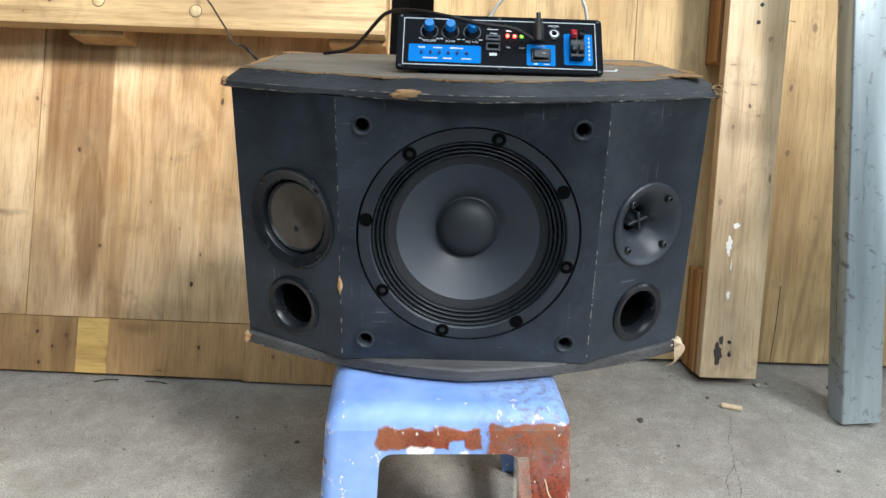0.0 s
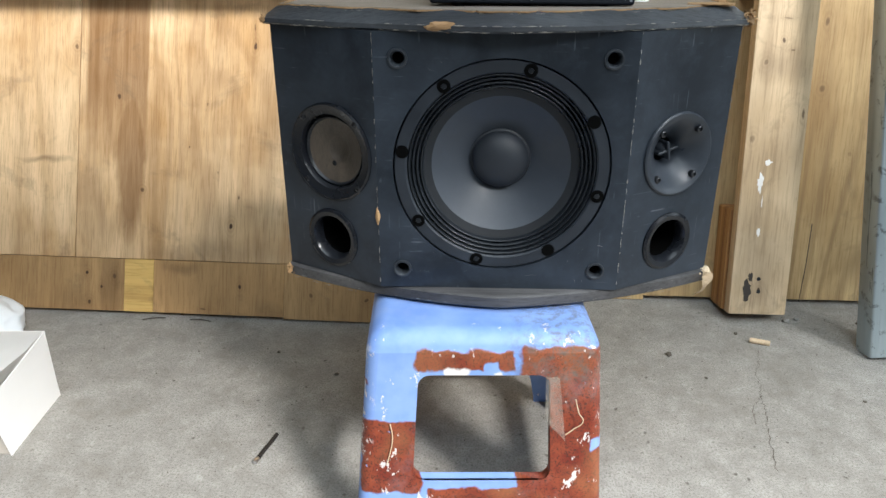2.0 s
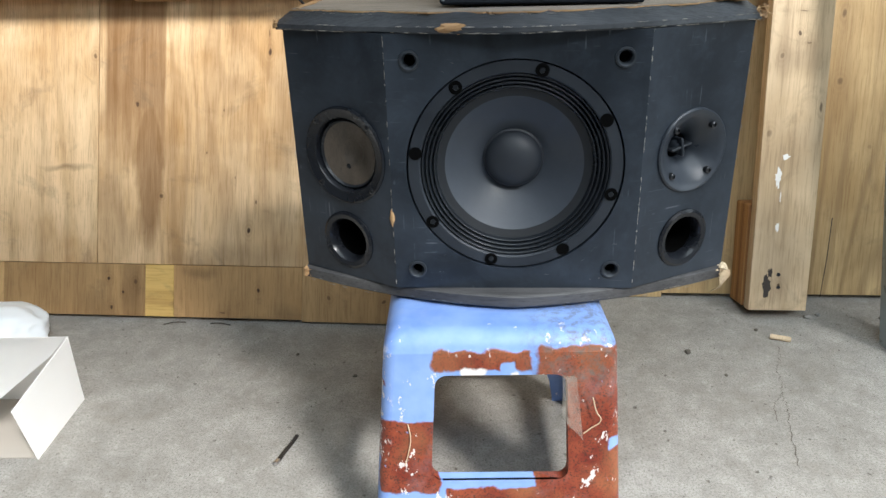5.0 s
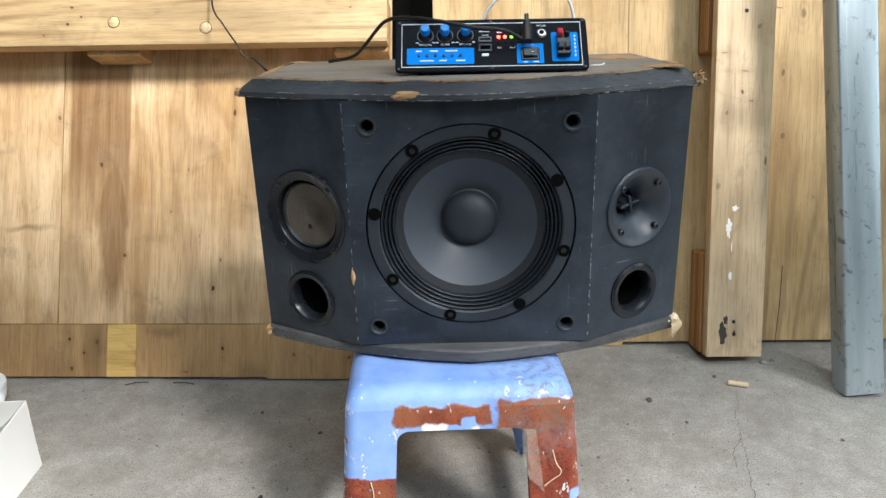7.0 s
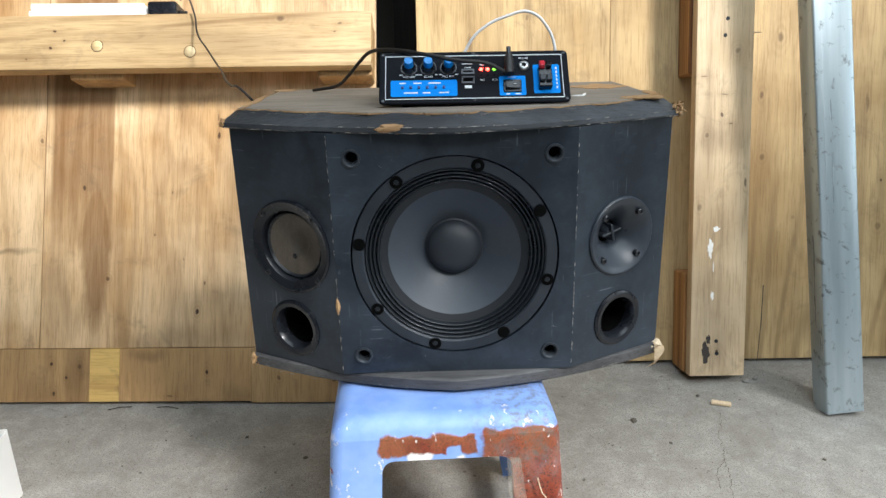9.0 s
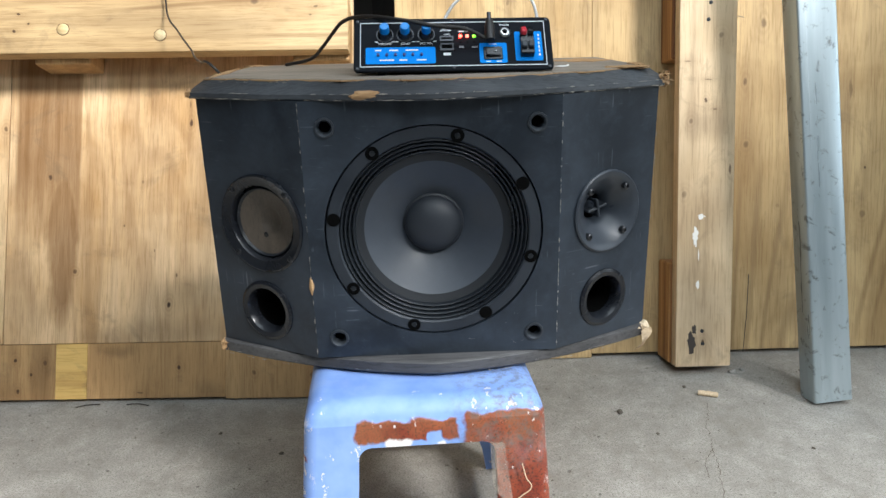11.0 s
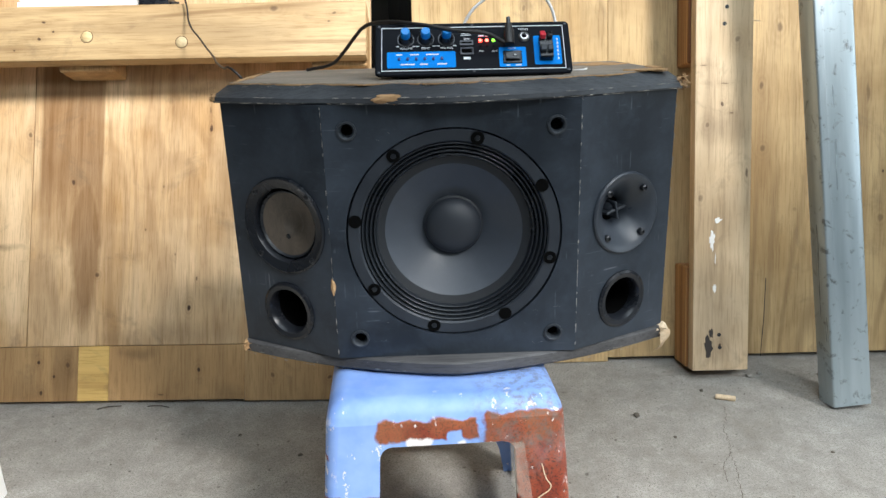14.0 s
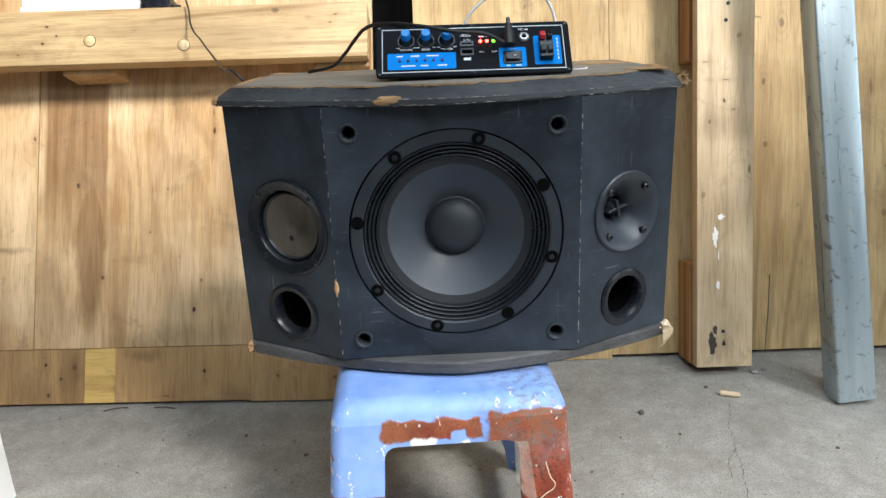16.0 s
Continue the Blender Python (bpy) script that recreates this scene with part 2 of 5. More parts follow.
PLY_LEFT = wood("plywood_left", (0.79, 0.575, 0.345), (0.48, 0.28, 0.115), (0.21, 0.098, 0.031), "z",
                [(-0.597, 0.216, 0.005, 0.009, 1.0), (-0.579, 0.281, 0.003, 0.006, 0.7), (-0.551, 0.637, 0.005, 0.011, 0.95), (-0.552, 0.68, 0.003, 0.012, 0.5), (-0.978, 0.628, 0.006, 0.008, 0.9),
                 (-0.811, 0.296, 0.006, 0.007, 1.0), (-0.872, 0.511, 0.005, 0.008, 0.8), (-0.70, 0.40, 0.003, 0.004, 0.6), (-0.66, 0.50, 0.003, 0.006, 0.5), (-0.63, 0.34, 0.002, 0.006, 0.6),
                 (-1.05, 0.36, 0.05, 0.006, 0.6), (-0.505, 0.45, 0.035, 0.4, 0.25), (-0.93, 0.24, 0.03, 0.10, 0.2), (-0.62, 0.15, 0.12, 0.03, 0.35), (-0.74, 0.14, 0.05, 0.02, 0.3), (-1.25, 0.5, 0.008, 0.01, 0.8)],
                heart=(-0.958, -0.800, 0.34, 0.19), vary=0.08)
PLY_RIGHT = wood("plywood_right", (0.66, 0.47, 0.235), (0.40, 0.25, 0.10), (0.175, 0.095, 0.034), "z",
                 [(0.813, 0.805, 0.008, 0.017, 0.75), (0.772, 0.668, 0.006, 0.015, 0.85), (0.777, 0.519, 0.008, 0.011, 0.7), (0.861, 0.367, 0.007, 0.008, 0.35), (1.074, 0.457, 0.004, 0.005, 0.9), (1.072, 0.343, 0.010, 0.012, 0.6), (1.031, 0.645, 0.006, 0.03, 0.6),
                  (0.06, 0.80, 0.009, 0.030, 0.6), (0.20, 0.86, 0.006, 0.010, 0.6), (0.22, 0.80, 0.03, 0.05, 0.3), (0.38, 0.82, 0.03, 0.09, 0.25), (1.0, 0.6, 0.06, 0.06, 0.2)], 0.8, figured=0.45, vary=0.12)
BEAM = wood("pine_beam", (0.62, 0.445, 0.235), (0.45, 0.295, 0.135), (0.22, 0.12, 0.045), "x",
            [(-0.377, 0.876, 0.012, 0.008, 0.85), (-0.891, 0.856, 0.005, 0.004, 0.9), (-0.869, 0.832, 0.004, 0.0035, 0.9), (-0.899, 0.815, 0.005, 0.0045, 0.9), (-0.243, 0.864, 0.006, 0.004, 0.85), (-0.255, 0.845, 0.005, 0.003, 0.7),
             (-0.955, 0.79, 0.003, 0.003, 0.8), (-0.46, 0.82, 0.12, 0.03, 0.35), (-0.64, 0.84, 0.12, 0.03, 0.25), (-0.95, 0.80, 0.06, 0.03, 0.2)], 0.9, figured=0.8, vary=0.06)
POST = wood("weathered_post", (0.78, 0.62, 0.42), (0.57, 0.41, 0.24), (0.24, 0.15, 0.08), "z",
            [(0.666, 0.759, 0.007, 0.008, 0.6), (0.598, 0.568, 0.007, 0.008, 0.7), (0.586, 0.402, 0.008, 0.010, 0.6), (0.691, 0.458, 0.004, 0.014, 0.7), (0.632, 0.614, 0.004, 0.007, 0.8), (0.653, 0.595, 0.006, 0.003, 0.8), (0.638, 0.662, 0.012, 0.0018, 0.8), (0.589, 0.702, 0.012, 0.0016, 0.8),
             (0.634, 0.060, 0.005, 0.006, 0.9), (0.635, 0.56, 0.05, 0.03, 0.4), (0.66, 0.36, 0.05, 0.06, 0.3), (0.63, 0.10, 0.06, 0.12, 0.35), (0.60, 0.22, 0.03, 0.10, 0.25)], 0.8, vary=0.1)
RAIL = wood("rail_pine", (0.57, 0.36, 0.165), (0.39, 0.222, 0.090), (0.17, 0.082, 0.028), "z",
            [(-0.935, 0.097, 0.005, 0.006, 0.95), (-0.929, 0.027, 0.005, 0.007, 0.9), (-0.900, 0.065, 0.004, 0.006, 0.9), (-0.869, 0.090, 0.006, 0.008, 0.95), (-0.569, 0.075, 0.005, 0.008, 0.95), (-0.71, 0.115, 0.035, 0.012, 0.5),
             (-0.875, 0.07, 0.025, 0.07, 0.45), (-0.965, 0.03, 0.04, 0.03, 0.35), (-0.50, 0.02, 0.03, 0.02, 0.4), (-0.655, 0.02, 0.010, 0.003, 0.8), (-0.40, 0.06, 0.006, 0.008, 0.8), (-0.27, 0.055, 0.006, 0.006, 0.95)], vary=0.35)
PALE = wood("pale_pine", (0.74, 0.50, 0.17), (0.62, 0.38, 0.11), (0.42, 0.22, 0.06), "x", figured=0.6, vary=0.1)
PLUG = wood("pale_plug", (0.84, 0.68, 0.42), (0.72, 0.54, 0.28), (0.45, 0.28, 0.11), "x", fine=2)
PLUG_RING = Nodes("dark_glue_ring").done((0.10, 0.05, 0.02), 0.8)
RAW_CHIP = wood("raw_chipboard", (0.50, 0.31, 0.15), (0.38, 0.21, 0.09), (0.2, 0.10, 0.04), "x", fine=2)


def laminated():
    k = Nodes("laminated_block")
    layers = k.noise(1.0, 2, 0.6, k.scaled(10, 150, 1.2))
    col = k.ramp(layers, [(0.35, (0.15, 0.055, 0.018)), (0.5, (0.33, 0.155, 0.05)), (0.68, (0.5, 0.27, 0.10))])
    k.bump(layers, 0.4, 0.002)
    return k.done(col, 0.65)


BLOCK = laminated()


def concrete():
    k = Nodes("concrete_floor")
    big = k.noise(1.7, 5, 0.6, None, 0.5)
    mid = k.noise(14, 8, 0.78, None, 0.3)
    fine = k.noise(260, 5, 0.8)
    col = k.ramp(big, [(0.32, (0.27, 0.255, 0.228)), (0.52, (0.345, 0.33, 0.30)), (0.72, (0.43, 0.413, 0.38))])
    col = k.mix(0.55, col, k.ramp(mid, [(0.34, (0.20, 0.187, 0.165)), (0.50, (0.34, 0.325, 0.297)), (0.66, (0.50, 0.482, 0.45))]))
    col = k.mix(k.ramp(fine, [(0.38, 0.7), (0.52, 0.0)]), col, (0.13, 0.118, 0.10))
    col = k.mix(k.ramp(k.noise(60, 5, 0.8, None, 0.5), [(0.56, 0.0), (0.68, 0.4)]), col, (0.50, 0.485, 0.455))
    col = k.mix(k.ramp(k.noise(4.5, 6, 0.75, k.scaled(1, 1, 1, (4, 2, 0)), 0.8), [(0.53, 0.0), (0.66, 0.4)]), col, (0.20, 0.18, 0.15))
    pit = None
    for scale, chance, size in ((48, 0.92, 0.20), (120, 0.90, 0.24), (19, 0.95, 0.09)):
        pits = k.n("ShaderNodeTexVoronoi")
        pits.inputs["Scale"].default_value = scale
        k.put(pits.inputs["Vector"], k.wobbled(70, 0.012))
        lone = k.math("GREATER_THAN", k.sep(pits.outputs["Color"])[0], chance)
        one = k.math("MULTIPLY", k.ramp(pits.outputs["Distance"], [(size * 0.5, 1.0), (size, 0.0)]), lone)
        pit = one if pit is None else k.math("MAXIMUM", pit, one)
    col = k.mix(k.math("MULTIPLY", pit, 0.7), col, (0.10, 0.088, 0.072))
    k.bump(k.math("ADD", k.math("MULTIPLY", fine, 0.5), k.math("SUBTRACT", mid, pit)), 0.6, 0.004)
    return k.done(col, k.ramp(mid, [(0.3, 0.7), (0.7, 0.88)]))


CONCRETE = concrete()


def vinyl(name, base, dust, rough=0.5, amount=0.5, scratch=True):
    k = Nodes(name)
    fog = k.noise(7, 5, 0.65, None, 0.3)
    speck = k.noise(220, 2, 0.6)
    col = k.mix(k.ramp(fog, [(0.38, 0.0), (0.70, amount)]), base, dust)
    col = k.mix(k.ramp(speck, [(0.68, 0.0), (0.8, 0.35)]), col, dust)
    col = k.mix(k.ramp(k.noise(31, 6, 0.75, None, 0.5), [(0.50, 0.0), (0.72, 0.5 * amount)]), col, dust)
    if scratch:
        for i, (sc, rot) in enumerate((((7, 7, 260), 0.55), ((240, 7, 9), -0.45), ((9, 9, 300), 1.1), ((7, 7, 330), -0.8))):
            m = k.n("ShaderNodeMapping")
            k.put(m.inputs[0], k.coord)
            m.inputs["Scale"].default_value, m.inputs["Rotation"].default_value = sc, (0, rot, 0)
            m.inputs["Location"].default_value = (3.1 * i, 1.7 * i, 2.3 * i)
            line = k.noise(1.0, 1, 0.5, m.outputs[0])
            keep = k.ramp(k.noise(17 + 3 * i, 3), [(0.57, 0.0), (0.66, 1.0)])
            col = k.mix(k.math("MULTIPLY", k.ramp(line, [(0.67, 0.0), (0.76, 0.42)]), keep), col, (0.20, 0.215, 0.24))
    k.bump(speck, 0.12, 0.0006)
    return k.done(col, k.ramp(fog, [(0.3, rough - 0.06), (0.7, rough + 0.14)]), 0.0, 0.4)


VINYL = vinyl("black_vinyl", (0.011, 0.0155, 0.0225), (0.044, 0.057, 0.076), 0.40, 0.75)
EDGE_VINYL = wood("worn_edge_vinyl", (0.105, 0.112, 0.122), (0.030, 0.033, 0.039), (0.008, 0.009, 0.011), "x", fine=1.3, rough=0.5, figured=0.0)
BASE_VINYL = wood("dusty_base_vinyl", (0.10, 0.097, 0.098), (0.024, 0.024, 0.026), (0.005, 0.005, 0.006), "x", fine=1.0, rough=0.55, figured=0.0)
DUSTY_TOP = wood("dusty_top", (0.34, 0.29, 0.24), (0.21, 0.175, 0.14), (0.09, 0.07, 0.055), "x", fine=0.8, rough=0.75, figured=0.1)
BLACK = vinyl("black_plastic", (0.008, 0.009, 0.012), (0.022, 0.026, 0.032), 0.22, 0.4, False)
FLANGE = vinyl("black_steel_flange", (0.017, 0.021, 0.028), (0.040, 0.048, 0.060), 0.40, 0.5, False)
RUBBER = vinyl("cloth_surround", (0.009, 0.011, 0.014), (0.022, 0.026, 0.032), 0.26, 0.5, False)
CONE = vinyl("paper_cone", (0.042, 0.050, 0.063), (0.068, 0.078, 0.095), 0.40, 0.5, False)
CONE_RIM = vinyl("paper_cone_rim", (0.010, 0.012, 0.015), (0.018, 0.021, 0.026), 0.5, 0.5, False)
DUSTCAP = vinyl("dust_cap", (0.020, 0.024, 0.031), (0.042, 0.049, 0.060), 0.5, 0.4, False)
HORN = vinyl("horn_plastic", (0.028, 0.034, 0.044), (0.070, 0.080, 0.096), 0.30, 0.5, False)
SOCKET = vinyl("grey_socket_plastic", (0.022, 0.026, 0.032), (0.055, 0.064, 0.075), 0.34, 0.6, False)
# near-black, no gloss: shade inside holes, slots and notches put into colour
VOID = Nodes("unlit_inside").done((0.004, 0.004, 0.004), 0.9, 0.0, 0.0)
BROWN_CONE = wood("dusty_paper_cone", (0.125, 0.098, 0.074), (0.056, 0.044, 0.034), (0.022, 0.017, 0.013), "z", fine=2.5, rough=0.5)
SCREW = Nodes("dark_screw").done((0.06, 0.062, 0.068), 0.35, 0.8)
STEEL = Nodes("bright_steel").done((0.62, 0.62, 0.63), 0.28, 1.0)
FLAKE = Nodes("pale_scuff").done((0.42, 0.39, 0.35), 0.8)
PAPER = wood("torn_paper", (0.72, 0.60, 0.43), (0.58, 0.44, 0.28), (0.34, 0.22, 0.12), "x", fine=2, rough=0.8)


def galvanised():
    k = Nodes("galvanised_steel")
    streak = k.noise(26, 4, 0.6, k.scaled(1, 1, 0.08))
    spots = k.noise(34, 5, 0.7, None, 0.5)
    col = k.ramp(streak, [(0.3, (0.33, 0.40, 0.43)), (0.7, (0.50, 0.57, 0.60))])
    col = k.mix(k.ramp(spots, [(0.57, 0.0), (0.68, 0.85)]), col, (0.10, 0.105, 0.10))
    k.bump(streak, 0.1, 0.001)
    return k.done(col, k.ramp(streak, [(0.35, 0.27), (0.65, 0.36)]), k.ramp(spots, [(0.56, 0.6), (0.68, 0.2)]))


GALV = galvanised()


def stool_plastic():
    """Blue plastic with brown-red paint that has come off in pieces; x and z are those of the stool."""
    k = Nodes("painted_blue_plastic")
    s = k.sep()
    w = k.wobbled(38, 0.022, 4)
    blue = k.mix(k.ramp(k.noise(14, 4, 0.6), [(0.35, 0.0), (0.7, 1.0)]), (0.17, 0.30, 0.66), (0.27, 0.41, 0.74))
    red = k.mix(k.ramp(k.noise(26, 5, 0.7), [(0.35, 0.0), (0.66, 1.0)]), (0.16, 0.020, 0.010), (0.30, 0.066, 0.028))
    red = k.mix(k.ramp(k.noise(330, 3, 0.7), [(0.52, 0.0), (0.60, 0.85)]), red, (0.05, 0.018, 0.012))
    red = k.mix(k.ramp(k.noise(7, 3, 0.6, k.scaled(1, 1, 1, (3, 1, 2))), [(0.5, 0.0), (0.66, 0.55)]), red, (0.36, 0.16, 0.07))
    masks = [k.rect(-0.090, 0.045, 0.3085, 0.340, 0.003, w), k.rect(0.048, 0.180, 0.10, 0.344, 0.003, w), k.rect(-0.205, -0.082, 0.118, 0.236, 0.003, w),
             k.rect(-0.075, 0.070, 0.095, 0.128, 0.003, w), k.rect(-0.16, -0.148, 0.285, 0.296, 0.003, w), k.rect(0.09, 0.2, 0.02, 0.12, 0.003, w)]
    m = masks[0]
    for o in masks[1:]:
        m = k.math("MAXIMUM", m, o)
    bare = k.math("MAXIMUM", k.rect(0.0, 0.02, 0.290, 0.323, 0.003, w), k.math("MAXIMUM", k.rect(0.146, 0.164, 0.186, 0.204, 0.003, w), k.rect(-0.2, -0.163, 0.1, 0.21, 0.003, w)))
    front = k.math("LESS_THAN", s[1], 0.03)
    m = k.math("MULTIPLY", k.math("SUBTRACT", m, bare, clamp=True), front)
    m = k.math("MULTIPLY", m, k.ramp(k.noise(55, 4, 0.7), [(0.27, 0.0), (0.31, 1.0)]))
    col = k.mix(m, blue, red)
    flecks = k.ramp(k.noise(42, 4, 0.75, k.scaled(1, 1, 0.6, (5, 2, 1))), [(0.625, 0.0), (0.645, 1.0)])
    patch = k.math("MAXIMUM", k.rect(-0.052, -0.018, 0.300, 0.314, 0.003, w), k.math("MAXIMUM", k.rect(0.012, 0.024, 0.298, 0.309, 0.003, w), k.rect(-0.178, -0.160, 0.195, 0.222, 0.004, w)))
    rim = k.math("MAXIMUM", k.rect(-0.21, -0.143, 0.17, 0.352, 0.012, w), k.math("MAXIMUM", k.rect(-0.07, -0.01, 0.328, 0.342, 0.006, w), k.rect(0.150, 0.2, 0.22, 0.36, 0.010, w)))
    rim = k.math("MULTIPLY", rim, k.ramp(k.noise(85, 4, 0.7, k.scaled(1, 1, 0.45)), [(0.57, 0.0), (0.595, 1.0)]))
    patch = k.math("MAXIMUM", patch, rim)
    white = k.math("MAXIMUM", k.math("MULTIPLY", flecks, 0.85), k.math("MULTIPLY", patch, k.ramp(k.noise(60), [(0.38, 0.0), (0.45, 1.0)])))
    col = k.mix(k.math("MULTIPLY", white, front), col, (0.78, 0.74, 0.72))
    dirt = k.math("MULTIPLY", k.ramp(k.noise(75, 5, 0.75), [(0.46, 0.0), (0.62, 0.8)]), k.blob(0.11, 0.325, 0.06, 0.055, 1.2, w))
    col = k.mix(dirt, col, (0.13, 0.115, 0.10))
    col = k.mix(k.ramp(k.noise(9, 5, 0.7), [(0.55, 0.0), (0.75, 0.2)]), col, (0.5, 0.5, 0.55))
    k.bump(k.math("ADD", m, k.math("MULTIPLY", k.noise(90), 0.4)), 0.35, 0.0012)
    return k.done(col, k.ramp(k.noise(20), [(0.3, 0.36), (0.7, 0.6)]))


STOOL = stool_plastic()
WHITE_CARD = Nodes("white_card")
WHITE_CARD.bump(WHITE_CARD.noise(30), 0.1, 0.001)
WHITE_CARD = WHITE_CARD.done(WHITE_CARD.mix(WHITE_CARD.ramp(WHITE_CARD.noise(5), [(0.4, 0.0), (0.75, 0.4)]), (0.93, 0.925, 0.91), (0.82, 0.81, 0.78)), 0.55)
# greyer than the white card: the carton's inner shade is put into this colour
SHADED_CARD = Nodes("shaded_card_inside").done((0.45, 0.41, 0.36), 0.8)
FOAM = Nodes("white_foam_sheet").done((0.80, 0.85, 0.89), 0.45)
PLATE = Nodes("amp_black_plate").done((0.004, 0.0055, 0.009), 0.62, 0.0, 0.12)
PRINT = Nodes("white_print").done((0.86, 0.88, 0.90), 0.6)
BLUE_PRINT = Nodes("blue_print").done((0.001, 0.26, 0.82), 0.6, 0.0, 0.08)
BLUE_CAP = Nodes("blue_knob_cap").done((0.002, 0.25, 0.72), 0.3, 0.0, 0.4)
NAVY = Nodes("dark_blue_button").done((0.015, 0.03, 0.18), 0.4)
RED_PLASTIC = Nodes("red_plastic").done((0.62, 0.03, 0.05), 0.4)
CABLE = Nodes("black_cable").done((0.018, 0.015, 0.014), 0.5)
WHITE_CABLE = Nodes("white_cable").done((0.82, 0.80, 0.78), 0.45)


def glow(name, color, strength):
    k = Nodes(name)
    k.bsdf.inputs["Emission Color"].default_value = (*color, 1)
    k.bsdf.inputs["Emission Strength"].default_value = strength
    return k.done(color, 0.3)


RED_LED = glow("red_led", (1.0, 0.03, 0.02), 24)
GREEN_LED = glow("green_led", (0.2, 0.9, 0.05), 2.5)
DARK_STEEL = wood("dark_painted_steel", (0.030, 0.026, 0.023), (0.022, 0.019, 0.017), (0.012, 0.010, 0.010), "z")
SHEETING = Nodes("wall_sheeting")
SHEETING.bump(SHEETING.noise(6), 0.2, 0.01)
SHEETING = SHEETING.done(SHEETING.ramp(SHEETING.noise(2.5), [(0.3, (0.10, 0.095, 0.088)), (0.7, (0.16, 0.152, 0.14))]), 0.75)
CRACK = Nodes("crack_dirt").done((0.12, 0.105, 0.085), 0.95)

# ---- structure ----
bm = bmesh.new()
bmesh.ops.create_grid(bm, x_segments=60, y_segments=60, size=1)
for v in bm.verts:
    r = max(abs(v.co.x), abs(v.co.y))
    v.co = Vector((v.co.x * (3 + 400 * r ** 6), v.co.y * (3 + 400 * r ** 6), 0))
tagged(obj("floor", bm, CONCRETE), "worn grey concrete floor with pits, cracks and grit", "floor", kind="structure")
# plain walls added to close the place in; left and front stay unseen
for nm, dims in (("wall_back", (-3.2, RIGHT_X, 2.55, 2.7, 0, ROOF_Z)), ("wall_left", (-3.35, -3.2, FRONT_Y - 0.1, 2.7, 0, ROOF_Z)), ("wall_front", (-3.2, RIGHT_X, FRONT_Y - 0.1, FRONT_Y, 0, ROOF_Z))):
    tagged(obj(nm, box_bm(*dims), SHEETING), "plain grey wall added to close the place in", "wall", kind="structure")


def holed_wall(name, a, b, span, m):
    x0, x1, z0, z1 = span
    ob = obj(name, sheet_bm([(a, 0), (b, 0), (b, ROOF_Z), (a, ROOF_Z)], [[(x0, z0), (x1, z0), (x1, z1), (x0, z1)]], -0.1), SHEETING)
    ob.matrix_world = m
    tagged(ob, "unseen plain grey wall, added with an opening for the side fill", "wall", kind="structure")


# unseen wall, added to hold the opening of the side fill
holed_wall("wall_right", FRONT_Y - 0.1, 2.7, UNSEEN_SIDE_OPENING, pose(RIGHT_X, 0, 0, 0, 0, 90))
# unseen added roof; the solid strip between its openings shades the panels' feet
bm = bmesh.new()
ra, rb = UNSEEN_REAR_OPENING, UNSEEN_FRONT_OPENING
for dims in ((-3.35, RIGHT_X + 0.1, ra[3], 2.7), (-3.35, ra[0], ra[2], ra[3]), (ra[1], RIGHT_X + 0.1, ra[2], ra[3]), (-3.35, RIGHT_X + 0.1, rb[3], ra[2]),
             (-3.35, rb[0], rb[2], rb[3]), (rb[1], RIGHT_X + 0.1, rb[2], rb[3]), (-3.35, RIGHT_X + 0.1, FRONT_Y - 0.1, rb[2])):
    box_bm(*dims, ROOF_Z, ROOF_Z + 0.03, bm=bm)
tagged(obj("ceiling", bm, SHEETING), "unseen plain grey roof, added with two openings to shape the light", "ceiling", kind="structure")

# ---- the wooden panel with the ledge beam, leaning on the wall ----
LEAN_L, LEAN_R = 23.0, 12.5
panel = thing("wooden_panel", "tall plywood pallet panel with pine ledge beam, leaning back", "panel", pose(0, 1.393, 0.0, -LEAN_L, 0, -1.4))
edges = [-1.75, -1.36, -0.969, -0.172]
TOP_L = 1.95
for i, (a, b) in enumerate(zip(edges, edges[1:])):
    d = 0.002 * (i % 2)
    part("plank", box_bm(a + 0.0018, b - 0.0018, d, 0.02, 0.132, TOP_L, 0.0006, 1), PLY_LEFT, panel)
cuts = [-1.75, -1.2, -0.845, -0.775, -0.746, -0.464, -0.172]
for i, (a, b) in enumerate(zip(cuts, cuts[1:])):
    part("rail_piece", box_bm(a + 0.0002, b - 0.0002, -0.006 + 0.001 * (i % 2), 0.02, 0.008 if b < -0.2 else 0.004, 0.131, 0.0006, 1), PALE if i == 2 else RAIL, panel)
beam = part("ledge_beam", box_bm(-1.75, -0.172, -0.11, -0.07, 0.766, 0.892, 0.003, 2), BEAM, panel, "sawn pine ledge beam with two pale plugs")
for bx in (-1.62, -0.877, -0.30):
    part("spacer_block", box_bm(bx, bx + 0.125, -0.0695, -0.0005, 0.755, 0.885, 0.003, 1), RAIL, panel)
for px, pz in ((-0.794, 0.819), (-0.582, 0.803)):
    part("wood_plug", lathe_bm([(0, -0.004), (0.009, -0.003), (0.0125, 0.0), (0.0125, 0.006)], 20), PLUG, beam, "pale round plug", pose(px, -0.111, pz))
    part("plug_ring", lathe_bm([(0.0122, -0.0006), (0.0142, -0.0002), (0.0142, 0.002)], 20), PLUG_RING, beam, "dark ring round the plug", pose(px, -0.110, pz))

